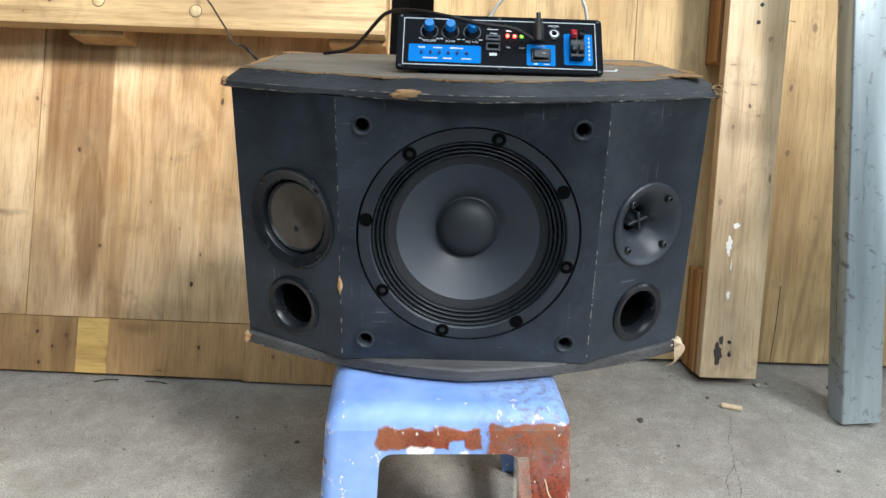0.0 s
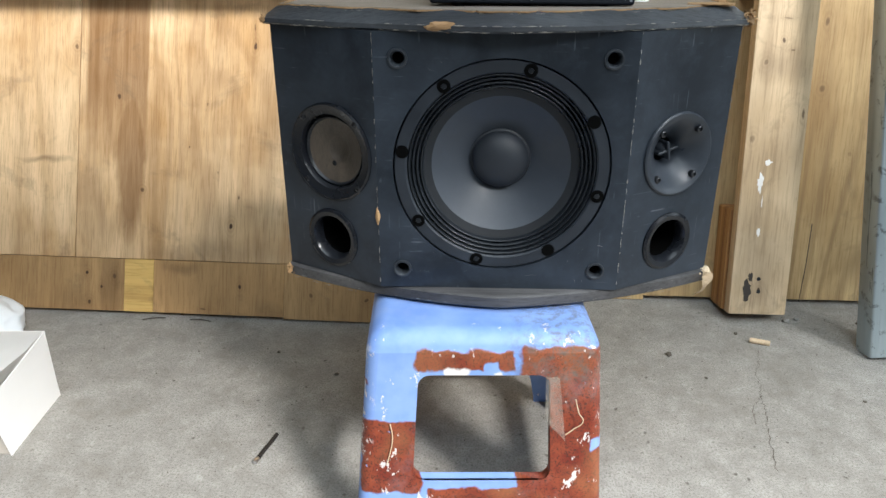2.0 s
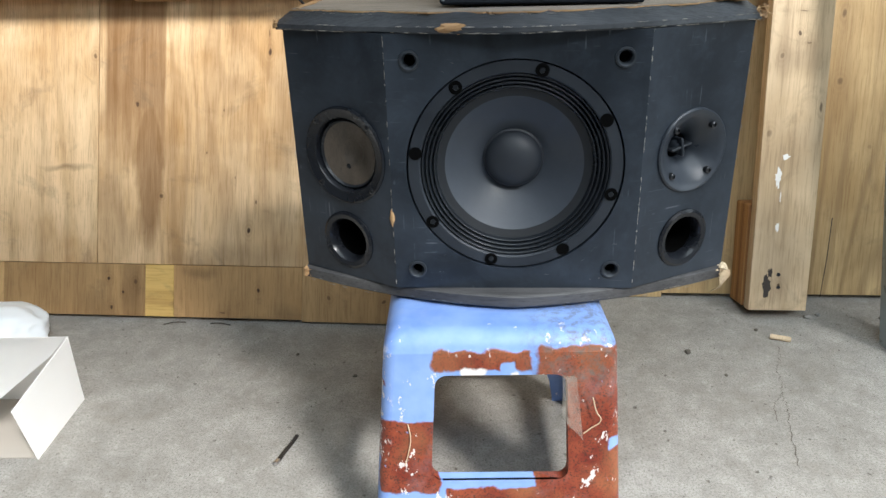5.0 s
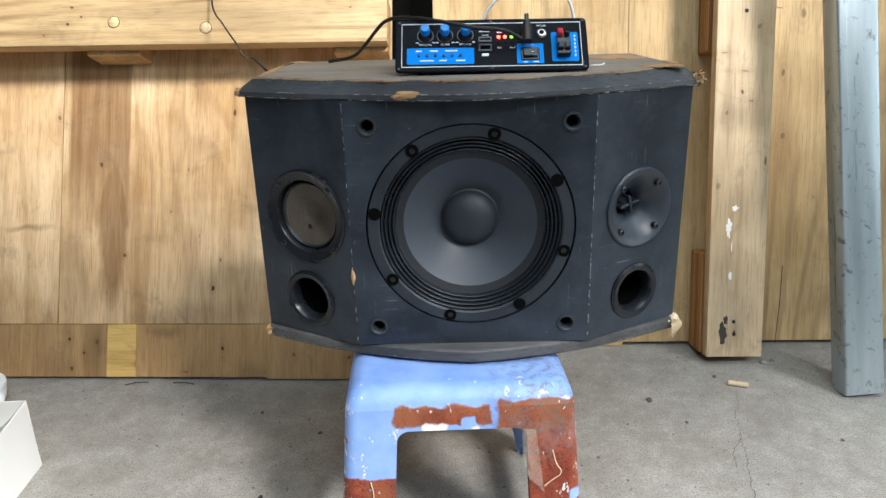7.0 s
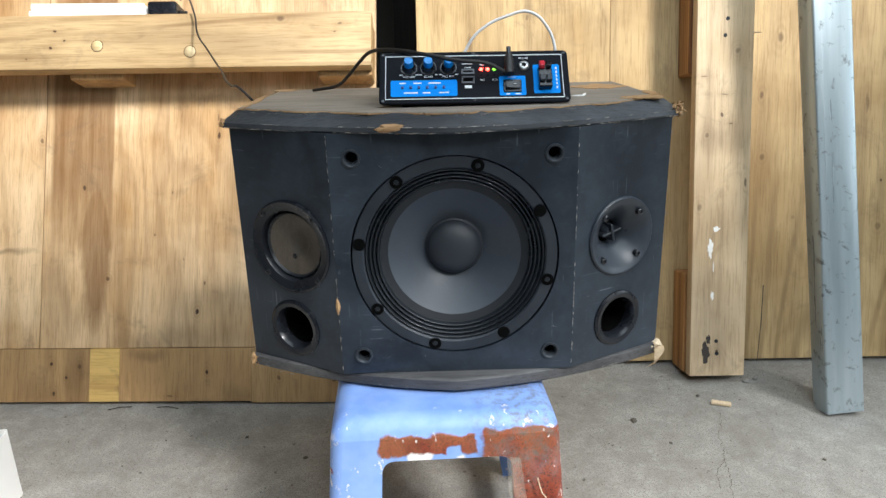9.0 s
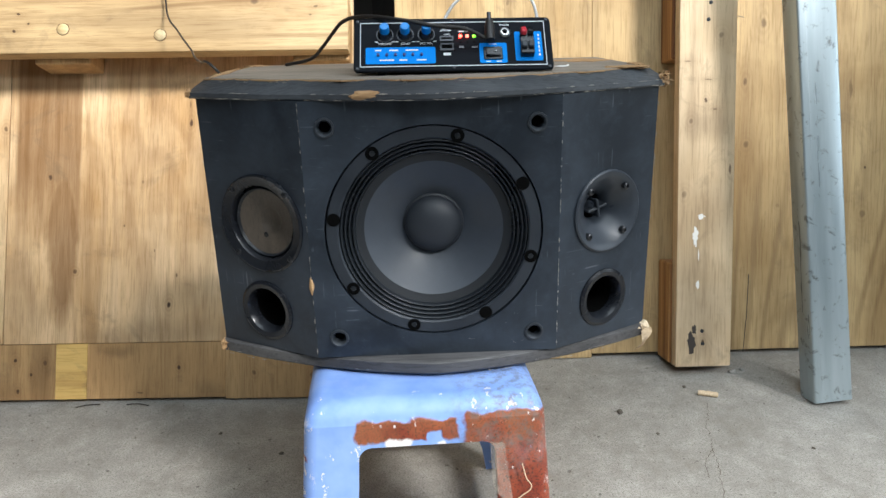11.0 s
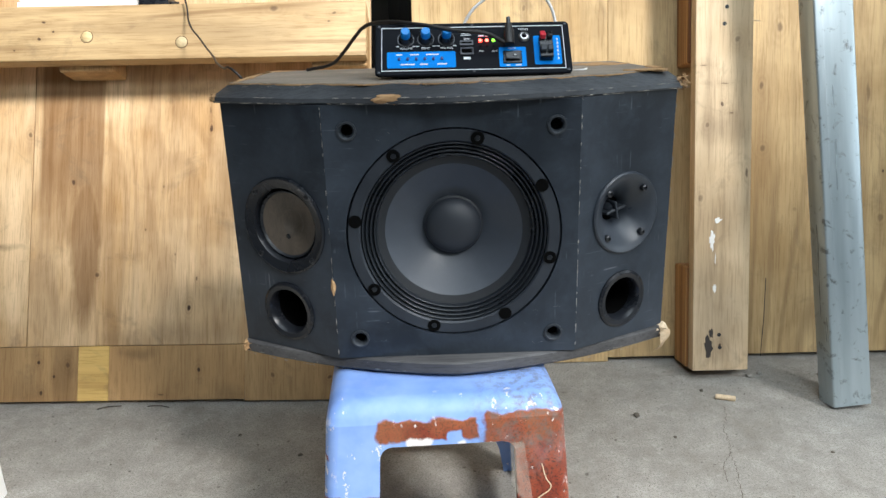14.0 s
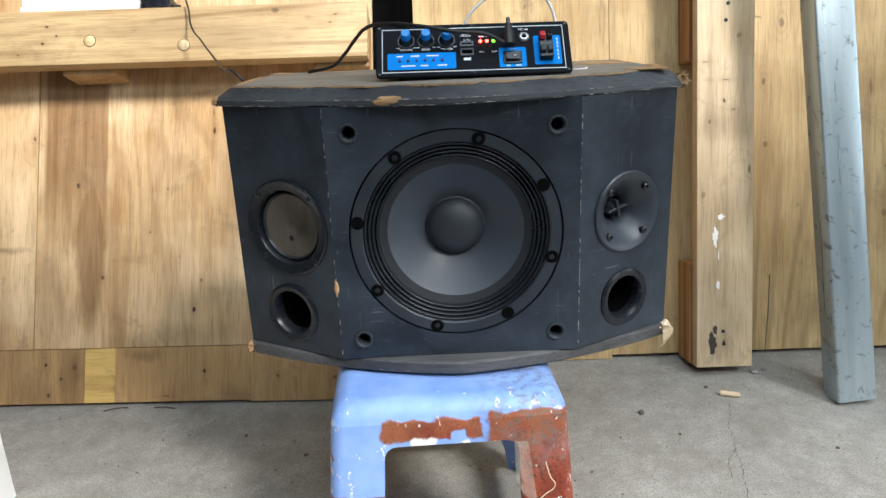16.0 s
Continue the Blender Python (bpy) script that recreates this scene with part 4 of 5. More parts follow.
for i in range(26):
    p = Vector((rs.uniform(-0.155, 0.155), -0.0004, rs.uniform(0.388, 0.46) if i % 3 else rs.uniform(0.4, 0.715)))
    if (p.x ** 2 + (p.z - WC) ** 2) ** 0.5 > 0.142:
        sliver(bm, p, Vector((1, 0, rs.uniform(-0.9, 0.5))), rs.uniform(0.002, 0.014), rs.uniform(0.0001, 0.0003), Vector((0, -0.0002, 0)))
for i in range(90):
    sx = rs.choice((-1, 1))
    xx, yy = rs.choice(((BX, 0.0), (BX, 0.0), (WX, WY)))
    sliver(bm, Vector((sx * (xx + 0.0006), yy - 0.0008, rs.uniform(Z0, Z1))), Vector((0, 0, 1)), rs.uniform(0.002, 0.012), rs.uniform(0.0003, 0.0009), Vector((0, -0.0004, 0)))
part("edge_scuff", bm, FLAKE, spk, "pale scuffs along worn edges")["kind"] = "stuff"

# ---- amplifier on the speaker ----
amp = thing("mini_amplifier", "small black amplifier with blue print, knobs and red lights", "amplifier", pose(0.028, 0.872, 0.7466, 0, 0, 0))
AW, AB, AH = 0.1235, 0.0075, 0.0665
bm = layers_bm([([(x, z) for x, z in round_rect(-AW, AW, AB, AH, 0.004, 4)], 0.0), ([(x, z) for x, z in round_rect(-AW - 0.001, AW + 0.001, AB - 0.001, AH + 0.001, 0.005, 4)], 0.0008), ([(x, z) for x, z in round_rect(-AW - 0.001, AW + 0.001, AB - 0.001, AH + 0.001, 0.005, 4)], 0.0035)])
for v in bm.verts:
    v.co = Vector((v.co.x, v.co.z, v.co.y))
SLOPE, STRETCH = 38.0, 1.27
plate = part("front_plate", bm, PLATE, amp, "black front plate with white border line", pose(0, 0, 0, -SLOPE, 0, 0))
bm = sheet_bm([(0.012, 0.0065), (0.050, 0.0575), (0.120, 0.0575), (0.120, 0.0065)], [], 2 * AW - 0.024)
for v in bm.verts:
    v.co = Vector((AW - 0.012 - v.co.y, v.co.x, v.co.z))
part("case", bm, FLANGE, amp, "black folded steel case")
for fx in (-0.09, 0.09):
    for fy in (0.022, 0.1):
        bm = lathe_bm([(0.0, 0.0), (0.006, 0.0), (0.007, 0.0065), (0.0, 0.0065)], 16)
        part("rubber_foot", bm, RUBBER, amp, "", pose(fx, fy, 0.0, 90, 0, 0))


def flat(name, x0, x1, z0, z1, material, parent, depth=0.0006, r=0.0, y=0.0, label=""):
    """A thin raised print or plate on the front."""
    if r:
        bm = sheet_bm(round_rect(x0, x1, z0, z1, r, 4), [], depth)
    else:
        bm = box_bm(x0, x1, 0, depth, z0, z1)
    return part(name, bm, material, parent, label, pose(0, y - depth + 0.0001, 0))


def text(body, x, z, size, material, parent):
    cu = bpy.data.curves.new("lettering", "FONT")
    cu.body, cu.size, cu.align_x, cu.align_y, cu.extrude = body, size, "CENTER", "CENTER", 0.0001
    tmp = bpy.data.objects.new("lettering", cu)
    me = bpy.data.meshes.new_from_object(tmp)
    bpy.data.objects.remove(tmp)
    me.materials.clear()
    me.materials.append(material)
    ob = new("lettering", me)
    ob.parent = parent
    ob.matrix_basis = pose(x, -0.0008, z, 90, 0, 0)
    return ob


for x0, x1, z0, z1 in ((-0.1165, 0.1165, 0.0618, 0.0626), (-0.1165, 0.1165, 0.0112, 0.0120), (-0.1165, -0.1157, 0.0122, 0.0616), (0.1157, 0.1165, 0.0122, 0.0616)):
    flat("border_line", x0, x1, z0, z1, PRINT, plate, 0.0004)
flat("blue_field", -0.1095, -0.0225, 0.0145, 0.0335, BLUE_PRINT, plate, 0.0005, 0.002, label="blue printed field")
for i in range(6):
    part("button", lathe_bm([(0.0018, 0.0), (0.0018, -0.0022), (0.0, -0.0026)], 14), NAVY, plate, "", pose(-0.094 + 0.0108 * i, -0.0006, 0.0245))
for i, wdt in ((0, 0.008), (1.8, 0.011), (3.9, 0.016)):
    flat("print_bar", -0.094 + 0.0108 * i - wdt / 2, -0.094 + 0.0108 * i + wdt / 2, 0.0292, 0.0306, PRINT, plate, 0.0004, y=-0.0006)
for i, wdt in ((1, 0.018), (2.9, 0.010), (5, 0.012)):
    flat("print_bar", -0.094 + 0.0108 * i - wdt / 2, -0.094 + 0.0108 * i + wdt / 2, 0.0178, 0.0192, PRINT, plate, 0.0004, y=-0.0006)
for kx, word in ((-0.0855, "VOLUME"), (-0.060, "ECHO"), (-0.0335, "MIC.VOL")):
    knob = part("knob", lathe_bm([(0.0095, 0.0), (0.0095, -0.0015), (0.0080, -0.0025), (0.0070, -0.006), (0.0062, -0.0075), (0.0056, -0.0160)], 28), BLACK, plate, "black knob with blue cap", pose(kx, 0, 0.0480))
    part("knob_cap", lathe_bm([(0.0062, -0.0085), (0.0058, -0.0175), (0.0050, -0.0185), (0.0, -0.0185)], 28), BLUE_CAP, knob, "blue cap")
    part("knob_ring", lathe_bm([(0.0108, 0.0), (0.0108, -0.0010), (0.0097, -0.0010), (0.0097, 0.0)], 28), SCREW, knob)
    text(word, kx, 0.0372, 0.0042, PRINT, plate)
    for s in (-1, 1):
        flat("print_bar", kx + s * 0.0105 - 0.002, kx + s * 0.0105 + 0.002, 0.0396, 0.0405, PRINT, plate, 0.0004)
flat("print_bar", -0.0155, -0.002, 0.0520, 0.0527, PRINT, plate, 0.0004)
flat("print_bar", -0.0140, -0.0035, 0.0538, 0.0556, PRINT, plate, 0.0004)
for sz, hh in ((0.0395, 0.006), (0.0285, 0.0085)):
    flat("card_slot", -0.0165, 0.0005, sz, sz + hh, SCREW, plate, 0.002, 0.001)
    flat("slot_hole", -0.0145, -0.0015, sz + 0.0022, sz + hh - 0.0022, VOID, plate, 0.0004, y=-0.0021)
text("CARD", -0.0075, 0.0475, 0.0032, PRINT, plate)
flat("print_bar", -0.0125, -0.0035, 0.0235, 0.0265, PRINT, plate, 0.0004)
for lx, led in ((0.0095, RED_LED), (0.0180, RED_LED), (0.0265, GREEN_LED)):
    part("led", lathe_bm([(0.0022, 0.0), (0.0022, -0.001), (0.0015, -0.002), (0.0, -0.0024)], 16), led, plate, "small round indicator light", pose(lx, 0, 0.0455))
    part("pin_hole", lathe_bm([(0.0014, -0.0003), (0.0, -0.0003)], 12), VOID, plate, "", pose(lx, 0, 0.0385))
flat("print_bar", 0.0075, 0.0145, 0.0505, 0.0520, PRINT, plate, 0.0004)
flat("print_bar", 0.0165, 0.0205, 0.0505, 0.0520, PRINT, plate, 0.0004)
text("MIC", 0.0105, 0.0325, 0.0036, PRINT, plate)
text("AUX", 0.0270, 0.0325, 0.0036, PRINT, plate)
bm = sheet_bm(round_rect(0.0325, 0.0670, 0.0140, 0.0370, 0.0015, 3), [round_rect(0.0375, 0.0615, 0.0175, 0.0325, 0.001, 3)], 0.0005)
part("switch_frame", bm, BLUE_PRINT, plate, "blue printed frame", pose(0, -0.0005, 0))
sw = flat("power_switch", 0.0385, 0.0605, 0.0180, 0.0320, BLACK, plate, 0.002, 0.001, label="black rocker switch")
part("rocker", box_bm(-0.0095, 0.0095, -0.003, 0.0, -0.0055, 0.0055, 0.0008, 1), BLACK, plate, "", pose(0.0495, -0.002, 0.025, 0, 0, 6))
text("POWER", 0.0495, 0.0352, 0.0030, PRINT, plate)
flat("print_bar", 0.0505, 0.0540, 0.0247, 0.0252, PRINT, plate, 0.0003, y=-0.0056)
flat("print_bar", 0.041, 0.046, 0.0150, 0.0162, PRINT, plate, 0.0004, y=-0.0006)
flat("print_bar", 0.053, 0.060, 0.0150, 0.0162, PRINT, plate, 0.0004, y=-0.0006)
part("mic_jack", lathe_bm([(0.0072, 0.0), (0.0072, -0.002), (0.0064, -0.003), (0.0045, -0.0042), (0.0036, -0.0042), (0.0034, 0.0), (0.0, 0.001)], 28), STEEL, plate, "chrome microphone jack", pose(0.0655, 0, 0.0485))
text("MIC.IN", 0.0655, 0.0578, 0.0042, PRINT, plate)
flat("terminal_field", 0.0775, 0.1120, 0.0160, 0.0500, BLUE_PRINT, plate, 0.0005, 0.002, label="blue printed field")
term = part("terminal", box_bm(0.0835, 0.1005, -0.010, 0.0, 0.0200, 0.0460, 0.0008, 1), BLACK, plate, "black spring terminal")
part("lever", box_bm(-0.0035, 0.0035, -0.007, 0.0, -0.005, 0.005, 0.001, 1), RED_PLASTIC, term, "red lever", pose(0.0880, -0.0085, 0.0430, -25, 0, 0))
part("lever", box_bm(-0.0035, 0.0035, -0.007, 0.0, -0.005, 0.005, 0.001, 1), BLACK, term, "black lever", pose(0.0965, -0.0085, 0.0430, -25, 0, 0))
for lx in (0.0880, 0.0965):
    part("lever", box_bm(-0.0035, 0.0035, -0.005, 0.0, -0.005, 0.004, 0.001, 1), FLANGE, term, "", pose(lx, -0.0095, 0.0290))
for s in range(6):
    flat("print_bar", 0.1070, 0.1088, 0.0215 + 0.0045 * s, 0.0242 + 0.0045 * s, PRINT, plate, 0.0003, y=-0.0006)
for cx in (-0.1195, 0.0, 0.1195):
    for cz in (0.0095, 0.0640):
        part("screw", lathe_bm([(0.0020, 0.0), (0.0018, -0.0010), (0.0, -0.0013)], 12), SCREW, plate, "", pose(cx, -0.0002, cz))
for o in plate.children:
    if abs(o.location.z) > 1e-6:
        o.location.z *= STRETCH
    else:
        for v in o.data.vertices:
            v.co.z *= STRETCH
        for c in o.children:
            c.location.z *= STRETCH
for v in plate.data.vertices:
    v.co.z *= STRETCH
plug = part("dc_plug", lathe_bm([(0.0, -0.009), (0.0064, -0.009), (0.0066, 0.010), (0.0050, 0.015), (0.0044, 0.0195), (0.0, 0.0195)], 20), CABLE, plate, "black plug hanging at the front plate", pose(0.0455, -0.0110, 0.0530, 96, 0, 0))
part("plug_tip", lathe_bm([(0.0, 0.0190), (0.0028, 0.0190), (0.0028, 0.029), (0.0018, 0.029), (0.0, 0.028)], 16), SCREW, plug)

# ---- on the ledge: white pack and a power adapter ----
pack = thing("white_pack", "flat white foam pack lying on the ledge beam", "packaging", panel.matrix_basis @ pose(-0.823, -0.06, 0.8922))
part("sheet", box_bm(-0.134, 0.134, -0.045, 0.05, 0.0, 0.014, 0.003, 2), WHITE_CARD, pack)
part("sheet", box_bm(-0.130, 0.128, -0.044, 0.05, 0.0145, 0.030, 0.003, 2), WHITE_CARD, pack, "", pose(0, 0, 0, 0, 0, 1.2))
adapter = thing("power_adapter", "black plug-in power adapter resting on the ledge beam", "adapter", panel.matrix_basis @ pose(-0.652, -0.075, 0.8922))
bm = box_bm(-0.034, 0.034, -0.028, 0.03, 0.0, 0.034, 0.008, 3)
part("body", bm, BLACK, adapter)
part("strain_relief", lathe_bm([(0.0, 0.0), (0.005, 0.0), (0.0035, 0.016), (0.0, 0.016)], 14), CABLE, adapter, "", pose(0.033, 0.0, 0.016, 0, 0, -90))
cable = tube("adapter_cable", [(-0.603, 1.677, 0.893), (-0.580, 1.652, 0.903), (-0.564, 1.640, 0.870), (-0.545, 1.588, 0.824), (-0.501, 1.50, 0.794), (-0.427, 1.33, 0.763), (-0.366, 1.17, 0.7500), (-0.330, 1.115, 0.744), (-0.316, 1.16, 0.70), (-0.32, 1.25, 0.55)], 0.0020, CABLE)
tagged(cable, "thin black cable hanging from the ledge to the speaker", "cable")
lead = tube("power_lead", [(-0.215, 1.090, 0.7490), (-0.173, 1.060, 0.7590), (-0.151, 1.030, 0.7770), (-0.130, 1.000, 0.7990), (-0.116, 0.980, 0.8110), (-0.088, 0.945, 0.8170), (-0.038, 0.905, 0.8130), (0.009, 0.892, 0.8050), (0.044, 0.889, 0.8010), (0.067, 0.893, 0.7900)], 0.0026, CABLE)
tagged(lead, "black power lead looping over the amplifier to its plug", "cable")
loop = tube("white_cable", [(0.010, 0.995, 0.790), (0.018, 1.0, 0.806), (0.038, 1.0, 0.835), (0.082, 1.0, 0.858), (0.112, 1.0, 0.862), (0.138, 1.0, 0.840), (0.150, 0.998, 0.806), (0.152, 0.996, 0.775), (0.160, 0.985, 0.7500), (0.178, 0.955, 0.7495), (0.19, 0.975, 0.7495)], 0.0021, WHITE_CABLE)
tagged(loop, "white cable arching up behind the amplifier", "cable")

# ---- open white carton and a foam bag on the floor ----
carton = thing("white_carton", "open white cardboard carton lying on the concrete floor", "box", pose(-0.815, 0.915, 0, 0, 0, 3.5))
CW, CD, CH, TH = 0.20, 0.178, 0.142, 0.002
side = sheet_bm([(0, 0), (CD, 0.0), (CD - 0.006, CH), (-0.028, CH - 0.020)], [], TH)
part("side_wall", side, WHITE_CARD, carton, "", pose(0, 0, 0, 0, 0, 90))
# this wall and the bottom take the greyer card as painted inner shade
part("side_wall", sheet_bm([(0, 0), (CD, 0), (CD, CH), (0, CH)], [], TH), SHADED_CARD, carton, "", pose(-CW, 0, 0, 0, 0, 90))
part("end_wall", sheet_bm([(-CW, 0), (-TH, 0), (-TH, CH), (-CW, CH)], [], TH), WHITE_CARD, carton, "", pose(0, CD, 0, 0, 0, 0))
part("bottom", box_bm(-CW, -TH, 0.003, CD, 0.001, 0.003), SHADED_CARD, carton)
flap = bmesh.new()
rows = []
for i in range(7):
    f = i / 6
    y = CD - 0.004 - 0.188 * f
    z = CH + 0.002 + 0.004 * math.sin(f * 2.2) - 0.014 * f
    rows.append([flap.verts.new((x, y + 0.01 * (x / CW) * f, z + 0.016 * f * (abs(x) / CW) - 0.004 * f)) for x in (-0.002 - 0.045 * max(0, f - 0.35), -0.10, -0.15, -CW + 0.002)])
for a, b in zip(rows, rows[1:]):
    for i in range(3):
        flap.faces.new((a[i], a[i + 1], b[i + 1], b[i]))
bmesh.ops.solidify(flap, geom=list(flap.faces), thickness=0.002)
part("top_flap", flap, WHITE_CARD, carton, "lifted white flap")
bm = bmesh.new()
bmesh.ops.create_icosphere(bm, subdivisions=5, radius=1)
for v in bm.verts:
    k = 1 + 0.16 * noise.noise(v.co * 1.6) + 0.05 * noise.noise(v.co * 4) + 0.008 * noise.noise(v.co * 13)
    p = Vector((v.co.x * 0.17 * k, v.co.y * 0.12 * k, v.co.z * 0.062 * k))
    p.z = max(p.z, -0.05)
    v.co = p + Vector((0, 0, 0.0505))
bag = obj("foam_bag", bm, FOAM)
bag.matrix_world = pose(-1.145, 1.235, 0, 0, 0, 12)
tagged(bag, "crumpled translucent white foam wrap on the floor", "packaging")

# ---- marks on the post ----
def splash(name, x, z, w, h, material, label, seed, y=-0.1102, parent=rear, n=22):
    rr = random.Random(seed)
    pts = []
    for i in range(n):
        a = 2 * math.pi * i / n
        k = 1 + rr.uniform(-0.35, 0.25)
        pts.append((x + w * k * math.cos(a), z + h * k * math.sin(a)))
    return part(name, sheet_bm(pts, [], 0.0006), material, parent, label, pose(0, y - 0.0004, 0))


WHITE_PAINT = Nodes("white_paint").done((0.84, 0.82, 0.78), 0.6)
BURN = Nodes("dark_burn").done((0.045, 0.036, 0.03), 0.85)
splash("paint_spot", 0.613, 0.307, 0.0065, 0.022, WHITE_PAINT, "white paint spot", 1)
splash("paint_spot", 0.626, 0.352, 0.008, 0.006, WHITE_PAINT, "white paint spot", 2)
splash("paint_spot", 0.620, 0.195, 0.004, 0.010, WHITE_PAINT, "white paint spot", 3)
splash("paint_spot", 0.621, 0.262, 0.0012, 0.013, WHITE_PAINT, "white paint spot", 8)
splash("burn_mark", 0.6075, 0.058, 0.011, 0.024, BURN, "dark burn mark", 4)
splash("burn_mark", 0.613, 0.088, 0.005, 0.011, BURN, "dark burn mark", 5)
part("splinter", box_bm(-0.012, 0.012, -0.001, 0.001, -0.001, 0.001), PAPER, rear, "pale splinter", pose(0.708, -0.10, 0.800, 0, 8, 0))
for nx, nz in ((0.640, 0.829), (0.635, 0.792), (0.632, 0.085), (0.634, 0.055)):
    part("nail", lathe_bm([(0.0045, 0.0006), (0.0045, -0.0006), (0.0, -0.0010)], 12), RUBBER, rear, "", pose(nx, -0.1102, nz))
part("split", sheet_bm([(0.780, 0.004), (0.7815, 0.004), (0.789, 0.10), (0.792, 0.20), (0.790, 0.20), (0.787, 0.10)], [], 0.0006), BURN, rear, "dark split in the veneer", pose(0, -0.0006, 0))

# ---- strings and film stuck to the stool ----
inv = stool.matrix_basis.inverted()
st = tube("string", [inv @ Vector(p) for p in ((-0.139, 0.7345, 0.231), (-0.136, 0.7325, 0.211), (-0.139, 0.7305, 0.189), (-0.144, 0.7285, 0.169))], 0.0007, PAPER, stool)
wr = tube("wire", [inv @ Vector(p) for p in ((0.104, 0.743, 0.274), (0.110, 0.741, 0.253), (0.116, 0.740, 0.241), (0.103, 0.738, 0.229), (0.094, 0.737, 0.221))], 0.0008, PAPER, stool)
k = Nodes("clear_tape")
k.bsdf.inputs["Alpha"].default_value = 0.33
k.bump(k.noise(60), 0.8, 0.004)
TAPE = k.done((0.50, 0.45, 0.38), 0.15)
bm = bmesh.new()
grid = []
for i in range(12):
    f = i / 11
    a, b = Vector((0.062 + 0.004 * f, 0.738, 0.313 - 0.070 * f)), Vector((0.080 + 0.014 * f, 0.736, 0.311 - 0.098 * f))
    grid.append([bm.verts.new(inv @ (a.lerp(b, j / 5) + Vector((0, -0.006 * abs(noise.noise((f * 5, j * 0.7, 2))), 0.003 * noise.noise((f * 9, j, 7)))))) for j in range(6)])
for a, b in zip(grid, grid[1:]):
    for i in range(5):
        bm.faces.new((a[i], a[i + 1], b[i + 1], b[i]))
part("loose_tape", bm, TAPE, stool, "crumpled clear tape")

# ---- small things on the floor ----
stick = obj("wood_stick", lathe_bm([(0.0, -0.021), (0.0052, -0.021), (0.0060, -0.019), (0.0060, 0.019), (0.0052, 0.021), (0.0, 0.021)], 14), POST)
stick.matrix_world = pose(0.6145, 1.358, 0.006, 0, 0, 72)
tagged(stick, "short pale wooden stick lying on concrete", "stick")
off = thing("cable_offcut", "short black cable offcut with bare silver end, on concrete", "cable", pose(0, 0, 0))
tube("sheath", [(-0.390, 0.925, 0.004), (-0.386, 0.945, 0.004), (-0.380, 0.966, 0.004), (-0.374, 0.989, 0.005)], 0.0036, CABLE, off)
part("bare_end", lathe_bm([(0.0, -0.008), (0.0045, -0.007), (0.0050, 0.0), (0.003, 0.005), (0.0, 0.005)], 12), STEEL, off, "frayed silver end", pose(-0.3915, 0.920, 0.0045, 0, 0, -12))
rs = random.Random(5)
for i, (x, y, r) in enumerate(((0.715, 1.462, 0.010), (0.742, 1.474, 0.008), (0.576, 1.400, 0.005), (0.742, 1.148, 0.004), (0.455, 1.215, 0.004), (-0.302, 1.189, 0.005), (-0.441, 1.267, 0.004), (0.40, 1.30, 0.008), (0.88, 1.46, 0.006), (1.02, 1.30, 0.006))):
    bm = bmesh.new()
    bmesh.ops.create_icosphere(bm, subdivisions=2, radius=1)
    for v in bm.verts:
        q = 1 + 0.35 * noise.noise(v.co * 1.5 + Vector((i * 3.0, 0, 0)))
        v.co = Vector((v.co.x * r * q, v.co.y * r * 0.8 * q, max(v.co.z * r * 0.6 * q, -r * 0.3) + r * 0.3))
    peb = obj("pebble", bm, CONCRETE if i < 2 else CRACK)
    peb.matrix_world = pose(x, y, 0, 0, 0, 40 * i)
    tagged(peb, "small crumb of dirt on the concrete floor", "pebble", "crumbs on the floor")


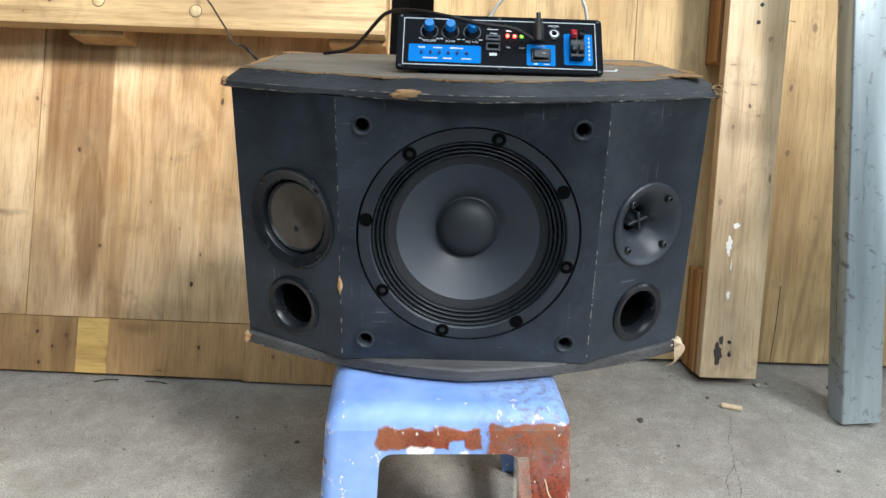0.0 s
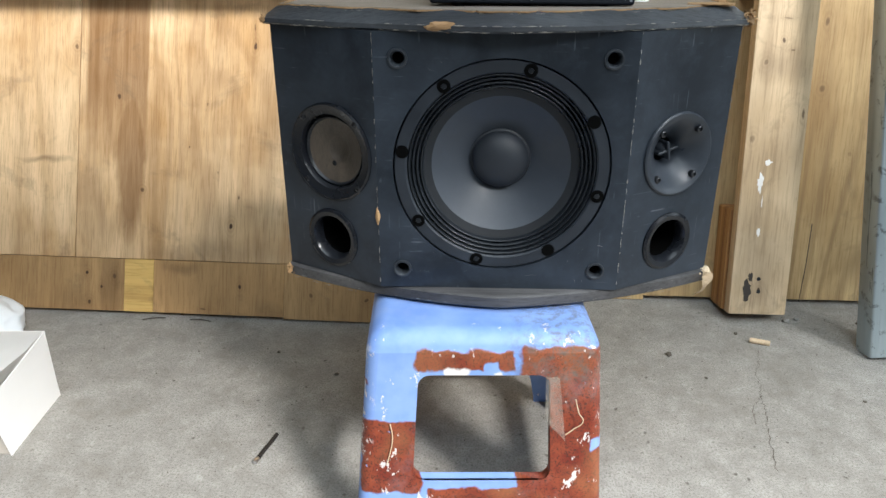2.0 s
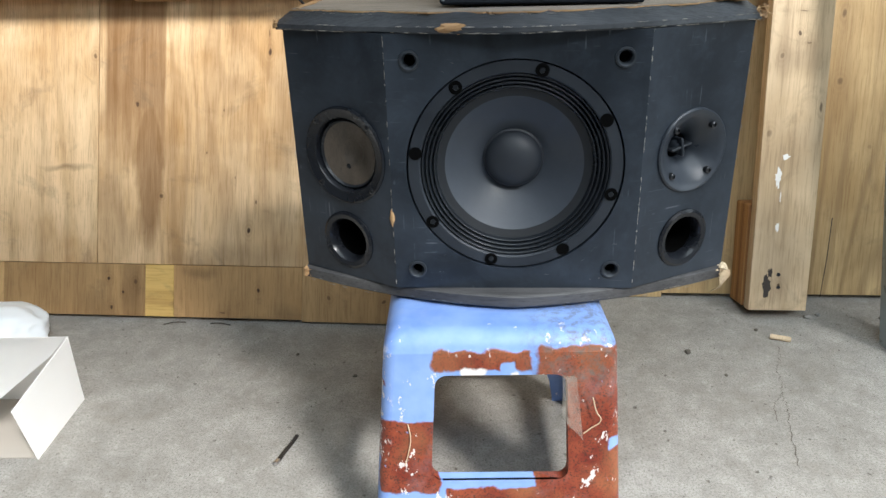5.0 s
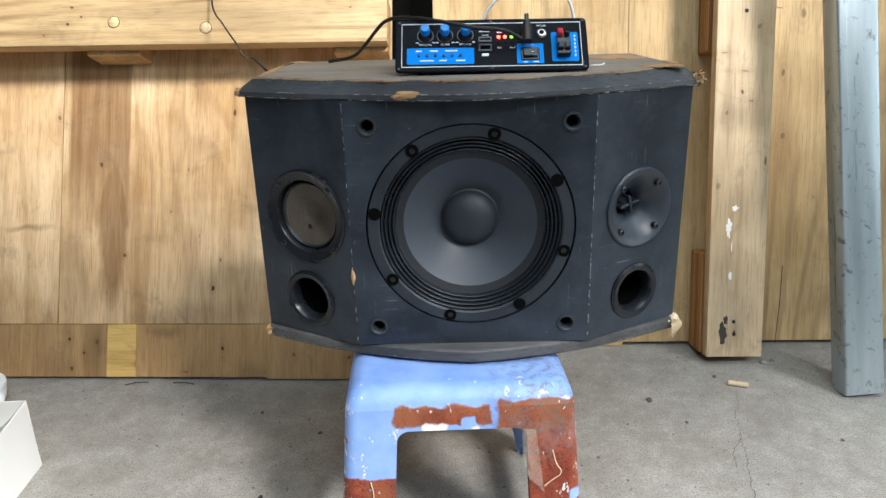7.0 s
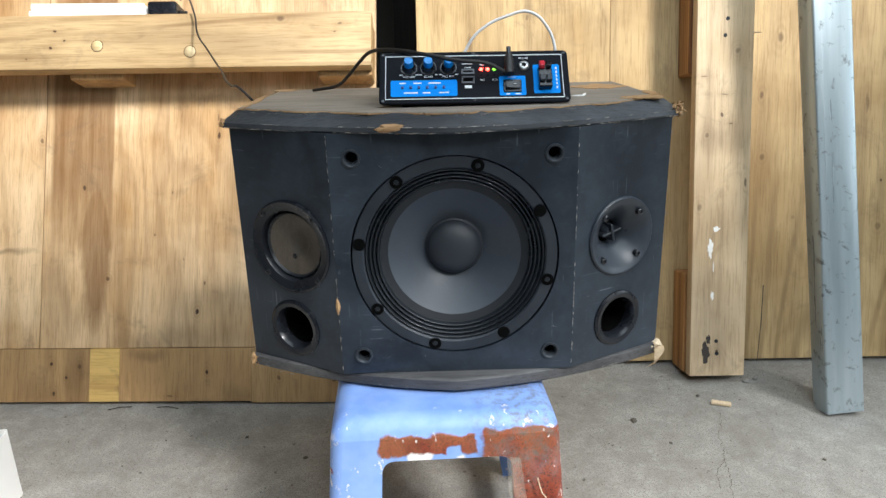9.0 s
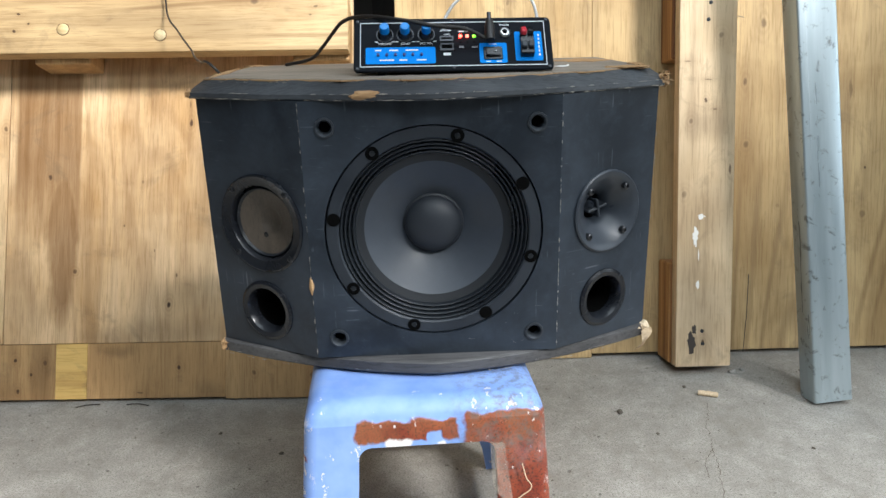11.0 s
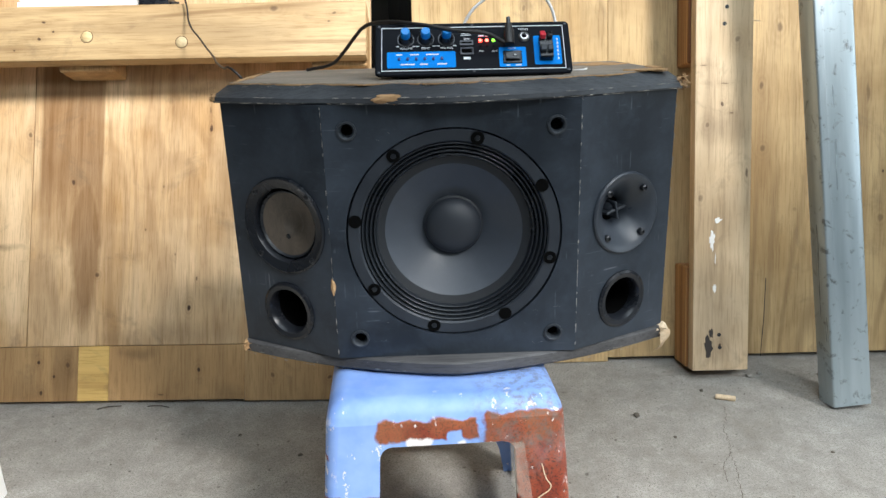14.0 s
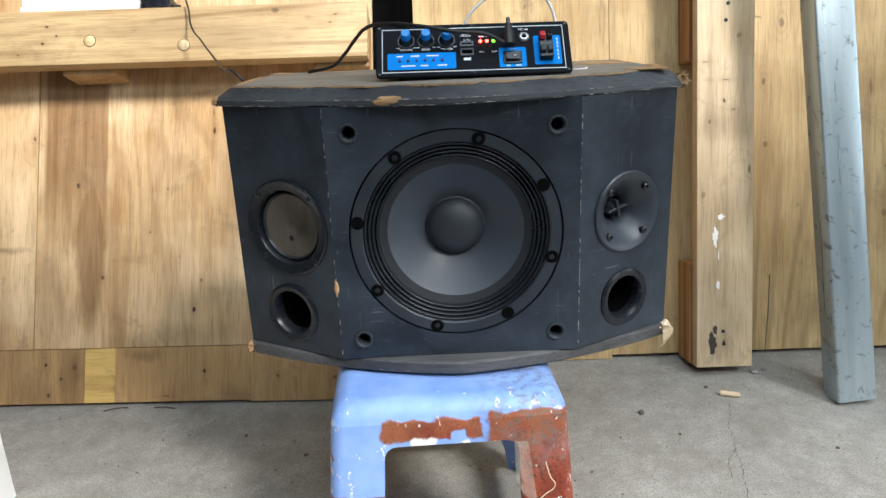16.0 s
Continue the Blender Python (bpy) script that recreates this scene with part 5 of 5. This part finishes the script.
def ribbon(points, width, seed):
    """A thin uneven line on the floor."""
    rr = random.Random(seed)
    bm = bmesh.new()
    dense = []
    for (x0, y0), (x1, y1) in zip(points, points[1:]):
        for j in range(8):
            f = j / 8
            dense.append(Vector((x0 + (x1 - x0) * f + rr.uniform(-0.003, 0.003), y0 + (y1 - y0) * f + rr.uniform(-0.002, 0.002), 0.0006)))
    rows = []
    for p in dense:
        w = width * rr.uniform(0.25, 1)
        rows.append((bm.verts.new(p + Vector((-w, 0, 0))), bm.verts.new(p + Vector((w, 0.0, 0)))))
    for a, b in zip(rows, rows[1:]):
        bm.faces.new((a[0], a[1], b[1], b[0]))
    return bm


floor_ob = bpy.data.objects["floor"]
part("crack", ribbon([(0.601, 1.330), (0.585, 1.28), (0.563, 1.235), (0.556, 1.19), (0.544, 1.155), (0.536, 1.11), (0.528, 1.083), (0.511, 1.018), (0.49, 0.93)], 0.0010, 1), CRACK, floor_ob, "fine crack")
part("crack", ribbon([(0.544, 1.155), (0.515, 1.12), (0.502, 1.06)], 0.0008, 2), CRACK, floor_ob, "fine crack")
for a, b in (((-0.79, 1.385), (-0.74, 1.397)), ((-0.68, 1.393), (-0.63, 1.386))):
    tw_ob = tube("twig", [(*a, 0.003), ((a[0] + b[0]) / 2, (a[1] + b[1]) / 2 + 0.003, 0.004), (*b, 0.003)], 0.0011, BURN)
    tagged(tw_ob, "thin dark twig lying on the concrete floor", "twig", "twigs on the floor")

# grit, far too small to pick apart
bm = bmesh.new()
rs = random.Random(9)
for i in range(900):
    x, y = rs.uniform(-1.3, 1.4), rs.uniform(0.55, 1.55)
    if i % 3 == 0:
        y = rs.uniform(1.36, 1.53)
    r = rs.uniform(0.0006, 0.0018) * (1.6 if rs.random() < 0.06 else 1)
    c = [bm.verts.new((x + r * math.cos(a + rs.uniform(-0.4, 0.4)), y + r * math.sin(a), 0.0)) for a in (0, 1.6, 3.1, 4.7)]
    t = bm.verts.new((x, y, r * 0.9))
    for j in range(4):
        bm.faces.new((c[j], c[(j + 1) % 4], t))
tagged(obj("grit", bm, CRACK), "dark grit scattered over the concrete floor", "grit", kind="stuff")
